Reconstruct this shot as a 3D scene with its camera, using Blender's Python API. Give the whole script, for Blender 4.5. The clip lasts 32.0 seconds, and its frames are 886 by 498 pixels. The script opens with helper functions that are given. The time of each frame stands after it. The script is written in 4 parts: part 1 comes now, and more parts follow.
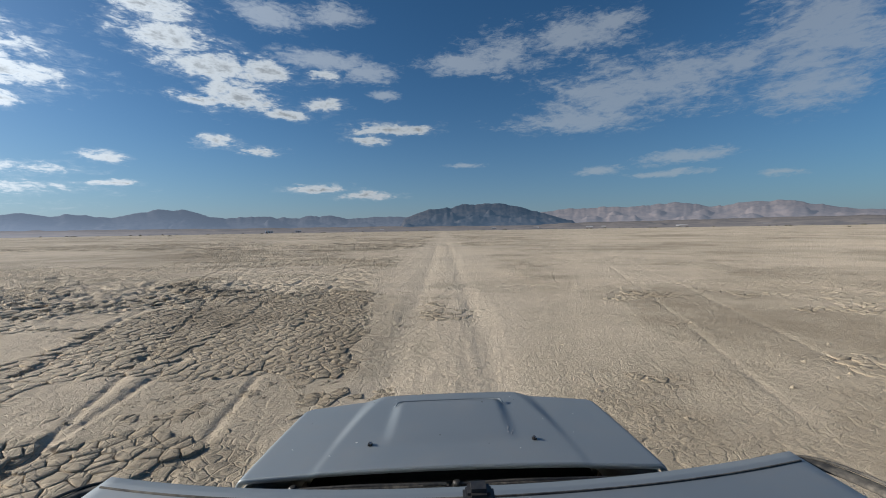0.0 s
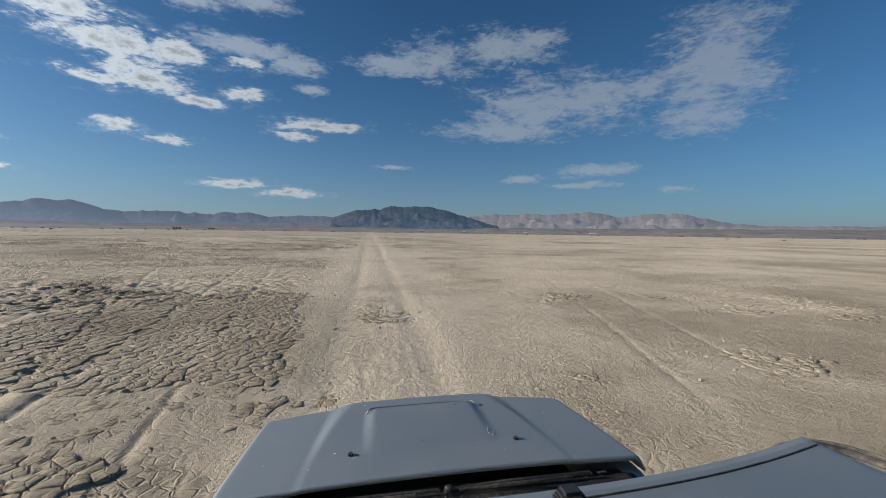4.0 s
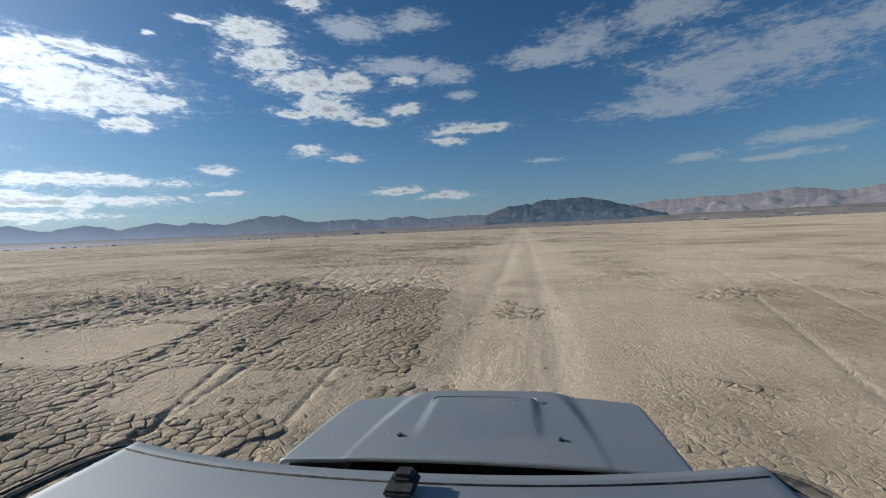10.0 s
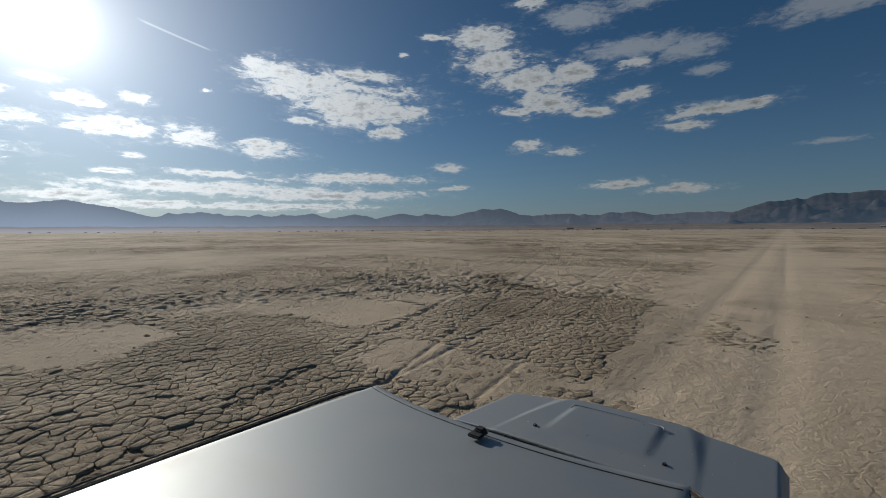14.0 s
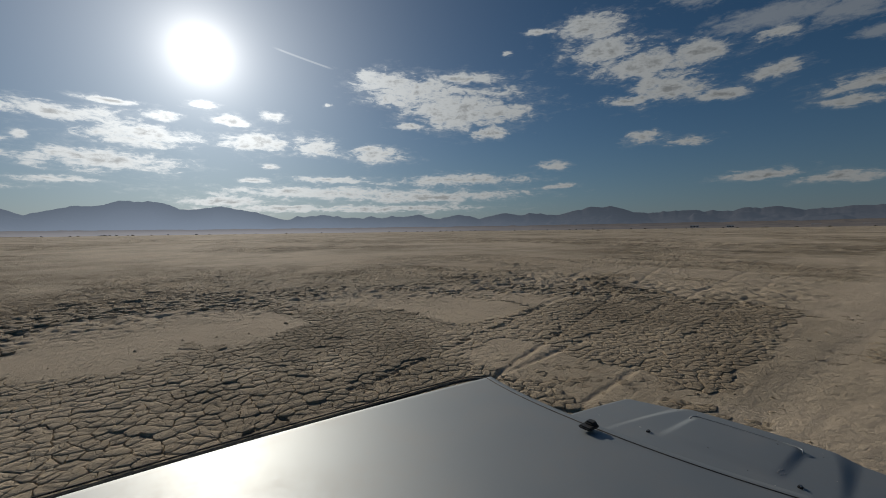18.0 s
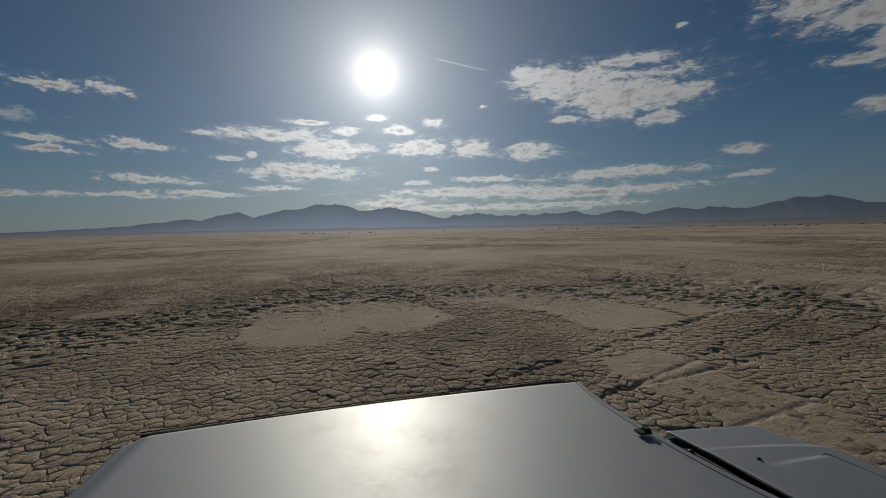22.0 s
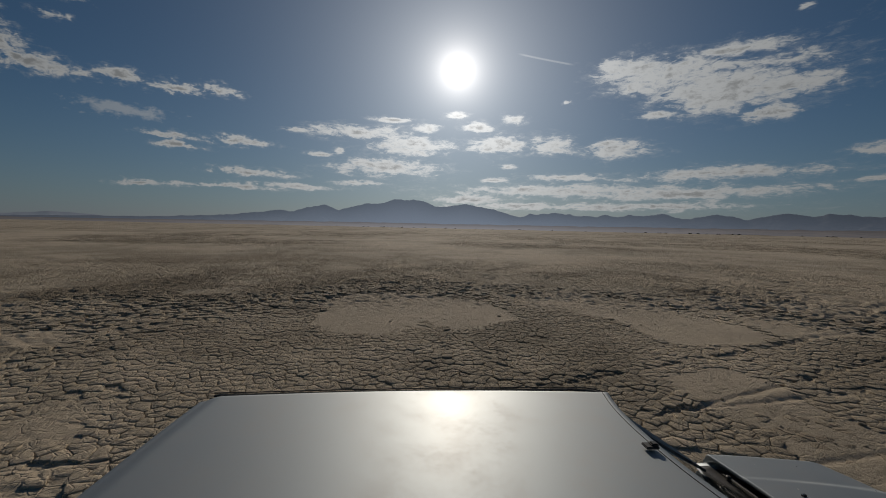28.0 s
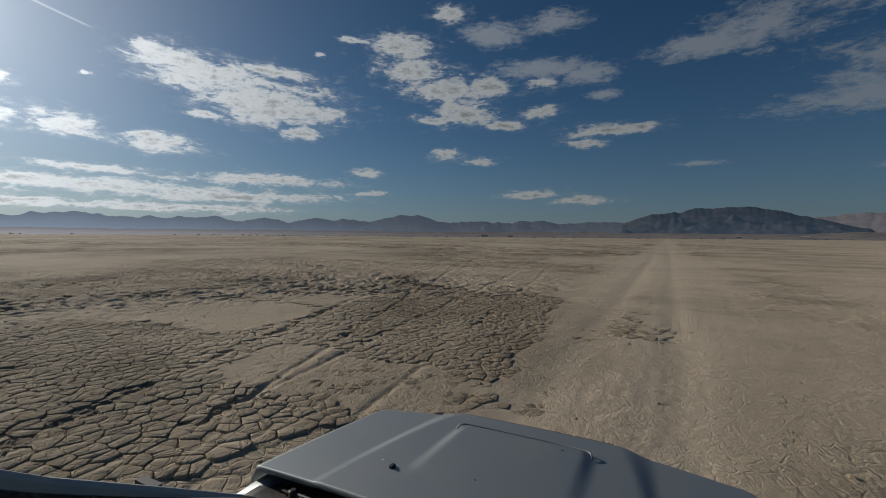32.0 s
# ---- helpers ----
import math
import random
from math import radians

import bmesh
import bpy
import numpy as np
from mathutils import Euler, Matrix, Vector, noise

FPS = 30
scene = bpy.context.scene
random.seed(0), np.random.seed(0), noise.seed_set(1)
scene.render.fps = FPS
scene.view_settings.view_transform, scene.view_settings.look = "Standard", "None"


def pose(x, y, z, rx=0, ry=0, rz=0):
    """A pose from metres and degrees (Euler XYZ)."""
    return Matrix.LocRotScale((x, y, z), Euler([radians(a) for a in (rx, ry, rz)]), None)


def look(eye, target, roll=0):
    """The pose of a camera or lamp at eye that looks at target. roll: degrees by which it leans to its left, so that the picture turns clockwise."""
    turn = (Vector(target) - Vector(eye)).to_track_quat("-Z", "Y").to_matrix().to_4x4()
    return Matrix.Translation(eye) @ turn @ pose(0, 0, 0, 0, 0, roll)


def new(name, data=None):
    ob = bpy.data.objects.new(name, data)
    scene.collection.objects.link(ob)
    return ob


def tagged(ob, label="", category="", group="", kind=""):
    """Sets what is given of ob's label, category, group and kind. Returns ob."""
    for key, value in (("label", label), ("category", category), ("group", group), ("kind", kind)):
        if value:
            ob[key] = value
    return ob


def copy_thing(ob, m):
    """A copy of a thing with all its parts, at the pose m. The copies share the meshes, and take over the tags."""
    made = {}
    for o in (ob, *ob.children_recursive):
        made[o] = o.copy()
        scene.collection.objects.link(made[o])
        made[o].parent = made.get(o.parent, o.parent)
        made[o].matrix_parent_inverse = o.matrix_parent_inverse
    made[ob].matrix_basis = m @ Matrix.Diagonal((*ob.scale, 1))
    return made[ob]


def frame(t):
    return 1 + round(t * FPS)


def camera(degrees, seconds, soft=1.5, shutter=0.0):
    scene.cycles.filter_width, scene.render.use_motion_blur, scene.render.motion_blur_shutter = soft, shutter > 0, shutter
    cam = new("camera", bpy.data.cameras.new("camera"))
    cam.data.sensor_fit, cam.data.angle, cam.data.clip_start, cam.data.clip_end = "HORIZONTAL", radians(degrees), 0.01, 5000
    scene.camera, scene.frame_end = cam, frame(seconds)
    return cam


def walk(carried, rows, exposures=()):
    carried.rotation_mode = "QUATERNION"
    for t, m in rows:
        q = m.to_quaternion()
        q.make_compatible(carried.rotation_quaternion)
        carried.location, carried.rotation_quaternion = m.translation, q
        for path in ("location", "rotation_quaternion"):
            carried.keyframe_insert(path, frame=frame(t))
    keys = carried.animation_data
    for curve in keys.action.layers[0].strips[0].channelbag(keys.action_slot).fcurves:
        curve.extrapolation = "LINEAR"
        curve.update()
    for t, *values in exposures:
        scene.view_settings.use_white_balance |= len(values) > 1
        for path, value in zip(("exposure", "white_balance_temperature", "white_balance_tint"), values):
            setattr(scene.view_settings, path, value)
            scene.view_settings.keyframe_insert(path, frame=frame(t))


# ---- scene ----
# The camera stands over a car on the dry lake bed and turns from the track's direction towards the sun and back.
EYE_FIRST = Vector((0.0, 0.0, 2.06))
PIVOT = Vector((0.03, 2.02, 1.07))

# seconds, yaw, pitch, roll in degrees
TURNS_A = [
    (0.0, 0.0, -2.59, 0.89), (0.5, 2.15, -2.35, 0.7), (1.0, 2.93, -1.88, 0.25), (1.5, 0.9, -2.51, -1.11),
    (2.0, -2.61, -2.43, -1.14), (2.5, -5.67, -2.53, -1.23), (3.0, -8.12, -2.15, -1.1), (3.5, -10.26, -2.28, -0.79),
    (5.5, -5.05, -2.24, 0.47), (6.0, -2.65, -2.63, 0.95), (6.5, -1.81, -2.19, -0.2), (7.0, -2.68, -2.19, 0.12),
    (7.5, -1.77, -2.22, 1.75), (8.0, 0.48, -2.42, 0.5), (8.5, 2.71, -2.31, 0.12), (9.0, 4.52, -2.72, 0.54),
    (9.5, 6.31, -2.39, 0.28), (10.0, 11.0, -2.53, 2.52), (10.5, 16.61, -2.67, 1.86), (11.0, 22.34, -2.64, 1.69)]
TURNS_B = [
    (11.5, 27.66, -2.4, 1.89), (12.0, 31.43, -2.13, 0.3), (12.5, 33.97, -2.85, 1.09), (13.0, 35.85, -2.07, -0.05),
    (13.5, 38.06, -2.94, 0.15), (14.0, 39.93, -2.62, 0.31), (14.5, 41.89, -2.58, 1.34), (16.5, 46.18, -2.36, 0.72),
    (17.0, 47.31, -2.47, 0.86), (17.5, 51.07, -2.33, 0.82), (18.0, 54.1, -2.52, 0.75), (18.5, 54.99, -2.62, 0.1),
    (19.0, 54.25, -2.43, -0.25), (19.5, 54.85, -1.16, 1.69), (20.0, 57.24, -4.25, -0.02), (20.5, 62.88, -2.91, 1.54),
    (21.0, 67.53, -2.32, 1.07), (21.5, 71.16, -2.13, 1.21), (22.0, 74.99, -2.56, 1.05)]
TURNS_C = [
    (22.5, 79.04, -2.09, 1.31), (23.0, 83.66, -2.28, 0.91), (23.5, 89.46, -2.51, 1.4), (24.0, 94.5, -2.7, 0.7),
    (24.5, 100.2, -1.98, 1.67), (26.5, 106.7, -1.68, -1.31), (27.0, 102.21, -2.36, -0.66), (27.5, 94.67, -3.01, -0.71),
    (28.0, 85.31, -2.95, -1.25), (28.5, 77.01, -2.88, -1.36), (29.0, 68.19, -3.21, -1.52), (29.5, 59.44, -2.97, -1.3),
    (30.0, 51.37, -2.7, -2.31), (30.5, 43.37, -2.5, -1.9), (31.0, 36.23, -2.91, -1.79), (31.5, 30.1, -3.03, 0.17),
    (32.0, 28.6, -1.76, -0.46)]


def turned(yaw, pitch, roll):
    return pose(0, 0, 0, 90 + pitch, roll, yaw).to_3x3()


ARM = turned(*TURNS_A[0][1:]).inverted() @ (PIVOT - EYE_FIRST)
# where over the car the eye stands for each heading, so that it looks across the car: yaw, x, y, z
STAND = [(-10, -0.26, 0.05, 2.06), (0, 0.0, 0.0, 2.06), (10, 0.22, -0.05, 2.06), (15, 0.38, 0.10, 2.06), (20, 0.50, 0.36, 2.03), (26, 0.54, 0.55, 2.0), (32, 0.58, 0.60, 1.99), (36, 0.72, -0.18, 2.22),
         (41, 0.90, -0.60, 2.37), (52, 0.92, -0.66, 2.36), (60, 1.05, -0.74, 2.40), (75, 1.53, -0.66, 2.53), (90, 1.86, -0.31, 2.59), (106, 2.02, -0.04, 2.66)]


def eye_at(yaw, pitch, roll):
    stand = Vector([float(np.interp(yaw, [s[0] for s in STAND], [s[k] for s in STAND])) for k in (1, 2, 3)])
    swing = turned(yaw, *TURNS_A[0][2:]) @ ARM - turned(yaw, pitch, roll) @ ARM
    return stand + swing * float(np.interp(abs(yaw), (12, 40), (0.4, 1.0)))


rows = []
for t, yaw, pitch, roll in TURNS_A + TURNS_B + TURNS_C:
    rows.append((t, Matrix.Translation(eye_at(yaw, pitch, roll)) @ turned(yaw, pitch, roll).to_4x4()))

EXPOSURES = [(0.0, 0.32, 6290, 10), (9.5, 0.30, 6290, 10), (11.5, 0.05, 6440, 10), (13.0, -0.32, 6590, 10), (17.0, -0.78, 6830, 10), (19.0, -0.96, 6930, 11), (20.0, -0.82, 6980, 11),
             (21.5, -1.1, 7000, 11), (23.0, -1.25, 7010, 12), (28.0, -1.3, 6980, 12), (30.0, -1.26, 6930, 11), (32.0, -0.72, 6680, 10)]
cam = camera(94.0, 32.0, soft=1.0)
walk(cam, rows, exposures=EXPOSURES)

# ---- light ----
SUN_AZ, SUN_EL = 83.7, 20.4     # degrees left of the road's direction, and above the horizon
SUN_DIR = Vector((-math.sin(radians(SUN_AZ)) * math.cos(radians(SUN_EL)),
                  math.cos(radians(SUN_AZ)) * math.cos(radians(SUN_EL)), math.sin(radians(SUN_EL))))
sun = new("sun", bpy.data.lights.new("sun", "SUN"))
sun.data.energy, sun.data.angle, sun.data.color = 4.95, radians(0.53), (1.0, 0.93, 0.83)
sun.matrix_world = look(SUN_DIR * 50, (0, 0, 0))


class Nodes:
    """A small writer of node trees."""

    def __init__(self, tree):
        self.tree = tree

    def put(self, value, socket):
        if isinstance(value, bpy.types.NodeSocket):
            self.tree.links.new(value, socket)
        elif value is not None:
            socket.default_value = value

    def add(self, kind, outs=0, props=None, **ins):
        node = self.tree.nodes.new(kind)
        for key, value in (props or {}).items():
            setattr(node, key, value)
        for key, value in ins.items():
            key = int(key[1:]) if key[0] == "i" and key[1:].isdigit() else key.replace("_", " ")
            self.put(value, node.inputs[key])
        return node.outputs[outs]

    def math(self, op, a, b=None, c=None, clamp=False):
        return self.add("ShaderNodeMath", 0, {"operation": op, "use_clamp": clamp}, i0=a, i1=b, i2=c)

    def vec(self, op, a, b=None, c=None, outs=0):
        return self.add("ShaderNodeVectorMath", outs, {"operation": op}, i0=a, i1=b, i2=c)

    def mix(self, factor, a, b, blend="MIX"):
        node = self.tree.nodes.new("ShaderNodeMix")
        node.data_type, node.blend_type = "RGBA", blend
        self.put(factor, node.inputs[0])
        self.put(a, node.inputs[6])
        self.put(b, node.inputs[7])
        return node.outputs[2]

    def span(self, value, lo, hi, a=0.0, b=1.0, smooth=True):
        return self.add("ShaderNodeMapRange", 0, {"interpolation_type": "SMOOTHSTEP" if smooth else "LINEAR"},
                        i0=value, i1=lo, i2=hi, i3=a, i4=b)

    def noise(self, vector, scale, detail=3.0, rough=0.55, warp=0.0):
        return self.add("ShaderNodeTexNoise", 0, None, Vector=vector, Scale=scale, Detail=detail, Roughness=rough, Distortion=warp)


# ---- sky: clear winter blue with scattered clouds round the sun ----
world = bpy.data.worlds.new("sky")
scene.world = world
world.use_nodes = True
world.node_tree.nodes.clear()
W = Nodes(world.node_tree)
way = W.add("ShaderNodeTexCoord", "Generated")
sky = W.add("ShaderNodeTexSky", 0, {"sky_type": "NISHITA", "sun_disc": False, "sun_elevation": radians(SUN_EL),
                                    "sun_rotation": radians(-SUN_AZ), "altitude": 800.0, "air_density": 1.0,
                                    "dust_density": 0.15, "ozone_density": 1.6})
axes = W.tree.nodes.new("ShaderNodeSeparateXYZ")
W.put(way, axes.inputs[0])
az = W.math("MULTIPLY", W.math("ARCTAN2", W.math("MULTIPLY", axes.outputs[0], -1.0), axes.outputs[1]), 57.2958)
el = W.math("MULTIPLY", W.math("ARCSINE", axes.outputs[2]), 57.2958)
flat = W.add("ShaderNodeCombineXYZ", 0, None, X=az, Y=el)
# the cloud deck: a flat layer, so that clouds draw out towards the horizon
lift = W.math("MAXIMUM", W.math("ADD", axes.outputs[2], 0.20), 0.1)
deck = W.add("ShaderNodeCombineXYZ", 0, None, X=W.math("DIVIDE", axes.outputs[0], lift), Y=W.math("DIVIDE", axes.outputs[1], lift))
fray = W.add("ShaderNodeTexNoise", "Color", None, Vector=deck, Scale=3.0, Detail=5.0, Roughness=0.6)
place = W.vec("MULTIPLY_ADD", W.vec("SUBTRACT", fray, (0.5, 0.5, 0.5)), (3.4, 1.3, 0.0), flat)

# each cloud: azimuth, elevation, half width, half height in degrees
CLOUDS_WEST = [
    (50.6, 16.3, 7.6, 2.46), (56.8, 18.4, 6.1, 1.67), (60.7, 19.5, 4.8, 1.23), (63.8, 20.2, 1.9, 0.71), (50.9, 19.9, 5.2, 0.65), (47.7, 13.0, 2.2, 0.72), (58.2, 14.1, 2.5, 0.4),
    (46.1, 15.6, 3.1, 1.12), (68.9, 16.3, 0.5, 0.25), (45.3, 22.3, 0.7, 0.26)]
CLOUDS_NORTH = [
    (34.6, 24.3, 3.7, 1.51), (32.3, 21.5, 4.5, 1.18), (27.0, 19.4, 7.1, 1.47), (22.9, 19.7, 3.7, 1.05), (25.1, 16.3, 4.6, 1.53), (30.0, 15.5, 3.2, 0.42), (20.3, 14.7, 2.7, 0.55),
    (28.4, 11.0, 2.1, 0.59), (23.5, 10.1, 2.2, 0.37), (28.5, 28.0, 2.1, 0.93), (7.1, 13.5, 5.1, 0.64), (9.8, 12.0, 2.3, 0.33), (3.9, 13.6, 2.3, 0.49), (15.4, 16.2, 2.4, 0.6),
    (15.5, 19.9, 2.2, 0.63), (16.6, 5.6, 3.8, 0.51), (10.0, 4.8, 3.8, 0.35), (40.8, 24.4, 2.3, 0.25)]
CLOUDS_SUN = [
    (83.9, 14.9, 1.5, 0.44), (76.5, 14.4, 1.6, 0.6), (80.7, 13.3, 1.9, 0.59), (78.1, 11.2, 3.7, 1.09), (70.9, 11.2, 2.8, 0.85), (62.9, 10.2, 3.7, 0.88), (64.4, 11.0, 1.8, 0.51),
    (76.8, 8.4, 1.2, 0.25), (78.2, 6.5, 2.0, 0.28), (99.3, 9.9, 0.7, 0.33), (96.9, 12.4, 4.9, 0.88), (89.7, 11.1, 5.3, 1.16), (87.9, 13.1, 2.0, 0.42), (92.0, 14.2, 2.5, 0.25),
    (105.0, 12.0, 1.4, 0.29), (93.3, 8.0, 6.7, 1.12), (97.1, 5.8, 3.1, 0.31), (101.9, 9.3, 1.6, 0.25)]
CLOUDS_LOW = [
    (52.1, 6.8, 8.4, 0.68), (69.7, 6.9, 4.4, 0.44), (68.3, 5.2, 14.0, 0.67), (81.6, 4.0, 4.5, 0.56), (56.0, 4.7, 12.6, 0.61), (38.5, 5.7, 2.4, 0.29), (39.2, 8.3, 2.0, 0.5),
    (74.2, 3.1, 10.6, 0.44), (60.7, 3.1, 11.5, 0.46), (110.0, 6.4, 4.2, 0.45), (104.9, 5.0, 4.7, 0.25), (113.4, 4.5, 6.0, 0.25), (121.3, 4.2, 2.1, 0.25), (118.5, 9.8, 2.4, 0.25),
    (111.9, 10.0, 3.9, 0.44), (118.5, 8.8, 2.4, 0.25)]
CLOUDS_SOUTH = [
    (142.1, 17.1, 1.1, 0.53), (144.6, 16.7, 0.8, 0.51), (138.8, 17.3, 1.7, 0.44), (134.9, 19.0, 2.6, 0.51), (136.0, 16.3, 0.9, 0.35), (138.8, 19.0, 0.9, 0.27), (128.5, 21.3, 2.0, 0.35),
    (136.6, 14.1, 0.8, 0.36), (132.4, 16.0, 2.3, 1.1), (129.8, 15.0, 3.3, 0.76), (123.4, 15.3, 1.9, 0.53), (117.8, 15.0, 2.7, 0.48), (113.4, 15.6, 2.1, 0.56), (138.3, 15.6, 1.4, 0.51),
    (133.2, 17.9, 1.7, 0.59), (127.9, 19.4, 1.4, 0.25), (146.5, 16.4, 0.7, 0.3)]
SOFT_CLOUDS = [
    (-9.0, 22.4, 4.3, 2.0), (-3.0, 21.4, 5.6, 0.97), (-17.3, 23.6, 5.6, 1.75), (-22.3, 24.3, 3.0, 1.0), (-18.0, 13.9, 6.9, 1.2), (-21.8, 16.3, 6.5, 2.88), (-28.2, 17.0, 6.8, 2.45),
    (-34.7, 17.6, 3.0, 1.17), (-42.5, 18.6, 4.6, 4.6), (-41.0, 13.8, 4.2, 1.6), (-30.5, 8.3, 3.9, 0.56), (-20.7, 7.3, 2.0, 0.41), (-3.4, 8.7, 1.9, 0.25), (-28.4, 6.5, 3.3, 0.32),
    (-39.3, 5.6, 1.6, 0.28), (22.2, 25.4, 3.3, 1.2), (15.8, 21.4, 5.1, 0.99), (9.6, 20.2, 2.8, 0.96), (13.6, 26.4, 3.3, 1.01), (7.8, 17.8, 1.8, 0.37), (147.0, 6.7, 2.6, 0.65),
    (123.4, 11.9, 3.4, 0.48)]


def nearest(clouds, swell, out=None):
    """How deep a direction lies in the nearest of the clouds: 0 at a middle, 1 at an edge."""
    for a, e, w, h in clouds:
        w, h = w * swell, h * swell + 0.08
        d = W.vec("LENGTH", W.vec("MULTIPLY_ADD", place, (1 / w, 1 / h, 0), (-a / w, -e / h, 0)), outs="Value")
        out = d if out is None else W.math("SMOOTH_MIN", out, d, 0.25)
    return out


depth = nearest(CLOUDS_NORTH + CLOUDS_WEST + CLOUDS_SUN + CLOUDS_LOW + CLOUDS_SOUTH, 1.12)
veil_depth = nearest(SOFT_CLOUDS, 1.3)
lumps = W.noise(deck, 5.0, 7.0, 0.60, 0.5)
wisps = W.noise(W.vec("MULTIPLY", flat, (0.40, 1.0, 1.0)), 0.85, 6.0, 0.60, 0.6)
ragged = W.math("ADD", W.math("MULTIPLY", W.math("SUBTRACT", lumps, 0.5), 2.7), W.math("MULTIPLY", W.math("SUBTRACT", wisps, 0.5), 2.6))
# the southern clouds fall apart into small puffs
shreds = W.noise(W.vec("MULTIPLY", flat, (0.42, 1.25, 1.0)), 1.9, 6.0, 0.68, 0.8)
ragged = W.math("ADD", ragged, W.math("MULTIPLY", W.math("SUBTRACT", shreds, 0.5), 2.7))
puffs = W.math("MULTIPLY", W.math("SUBTRACT", W.noise(W.vec("MULTIPLY", flat, (0.7, 1.0, 1.0)), 1.25, 4.0, 0.6, 0.3), 0.52), W.span(az, 104.0, 112.0, 0.0, 4.0))
ragged = W.math("ADD", ragged, puffs)
body = W.math("ADD", W.math("MULTIPLY", W.math("SUBTRACT", 0.95, depth), 1.7), ragged)
cover = W.span(body, -0.25, 0.85)
veil = W.math("MULTIPLY", W.span(W.math("MULTIPLY_ADD", ragged, 0.62, W.math("SUBTRACT", 1.1, veil_depth)), -0.15, 0.9), 0.50)
# thin shreds that hang about the denser clouds
veil = W.math("MAXIMUM", veil, W.math("MULTIPLY", W.span(W.math("MULTIPLY_ADD", ragged, 0.8, W.math("SUBTRACT", 1.5, depth)), 0.0, 1.2), 0.24))
cover = W.math("MAXIMUM", W.math("MULTIPLY", cover, 0.95), veil, clamp=True)
# a short vapour trail beside the sun
trail = W.vec("MULTIPLY_ADD", flat, (1.0, 1.0, 0.0), (-72.1, -21.4, 0.0))
along = W.vec("DOT_PRODUCT", trail, (0.974, 0.226, 0.0), outs="Value")
across = W.vec("DOT_PRODUCT", trail, (-0.226, 0.974, 0.0), outs="Value")
streak = W.math("MULTIPLY", W.span(W.math("ABSOLUTE", along), 4.0, 2.6), W.span(W.math("ABSOLUTE", across), 0.16, 0.03))
cover = W.math("MAXIMUM", cover, W.math("MULTIPLY", streak, 0.28))

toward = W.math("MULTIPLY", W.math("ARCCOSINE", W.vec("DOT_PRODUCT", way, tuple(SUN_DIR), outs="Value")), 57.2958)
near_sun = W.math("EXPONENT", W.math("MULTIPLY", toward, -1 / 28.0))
thick = W.span(W.math("ADD", body, W.math("MULTIPLY", W.math("SUBTRACT", W.noise(flat, 0.9, 4.0), 0.5), 2.2)), 0.8, 2.1)
pale = W.math("ADD", 6.0, W.math("MULTIPLY", near_sun, 30.0))
cloud_value = W.math("MULTIPLY", pale, W.math("SUBTRACT", 1.0, W.math("MULTIPLY", thick, W.span(toward, 6.0, 30.0, 0.62, 0.46))))
cloud = W.mix(1.0, (0.92, 1.0, 1.06, 1), W.add("ShaderNodeCombineColor", 0, None, i0=cloud_value, i1=cloud_value, i2=cloud_value), "MULTIPLY")
deep = W.mix(1.0, sky, (0.45, 0.88, 1.17, 1), "MULTIPLY")
# thin dust low over the plain
low = W.math("MULTIPLY", W.math("EXPONENT", W.math("MULTIPLY", W.math("MAXIMUM", el, 0.0), -1 / 6.0)), 0.88)
dust_value = W.math("ADD", 3.6, W.math("MULTIPLY", near_sun, 15.0))
deep = W.mix(low, deep, W.mix(1.0, W.mix(W.math("MULTIPLY", near_sun, 1.6, clamp=True), (0.82, 0.95, 1.22, 1), (0.98, 0.99, 1.04, 1)), W.add("ShaderNodeCombineColor", 0, None, i0=dust_value, i1=dust_value, i2=dust_value), "MULTIPLY"))
air = W.mix(cover, deep, cloud)
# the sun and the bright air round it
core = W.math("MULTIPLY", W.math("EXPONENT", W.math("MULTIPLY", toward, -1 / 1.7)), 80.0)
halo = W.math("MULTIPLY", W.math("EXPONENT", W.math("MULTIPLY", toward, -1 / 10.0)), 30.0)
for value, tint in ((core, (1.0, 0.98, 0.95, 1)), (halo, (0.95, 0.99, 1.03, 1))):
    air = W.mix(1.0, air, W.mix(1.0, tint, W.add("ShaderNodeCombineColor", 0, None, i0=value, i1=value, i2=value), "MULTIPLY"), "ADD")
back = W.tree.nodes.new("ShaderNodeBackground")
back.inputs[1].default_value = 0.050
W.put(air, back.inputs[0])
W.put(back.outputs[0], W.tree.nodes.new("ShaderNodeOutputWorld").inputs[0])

# ---- materials ----
def material(name, paint):
    """A material whose tree paint(n, bsdf) fills in."""
    mat = bpy.data.materials.new(name)
    mat.use_nodes = True
    n = Nodes(mat.node_tree)
    paint(n, mat.node_tree.nodes["Principled BSDF"])
    return mat


def bump(n, bsdf, height, strength=0.3, distance=0.01):
    n.put(n.add("ShaderNodeBump", 0, None, Strength=strength, Distance=distance, Height=height), bsdf.inputs["Normal"])


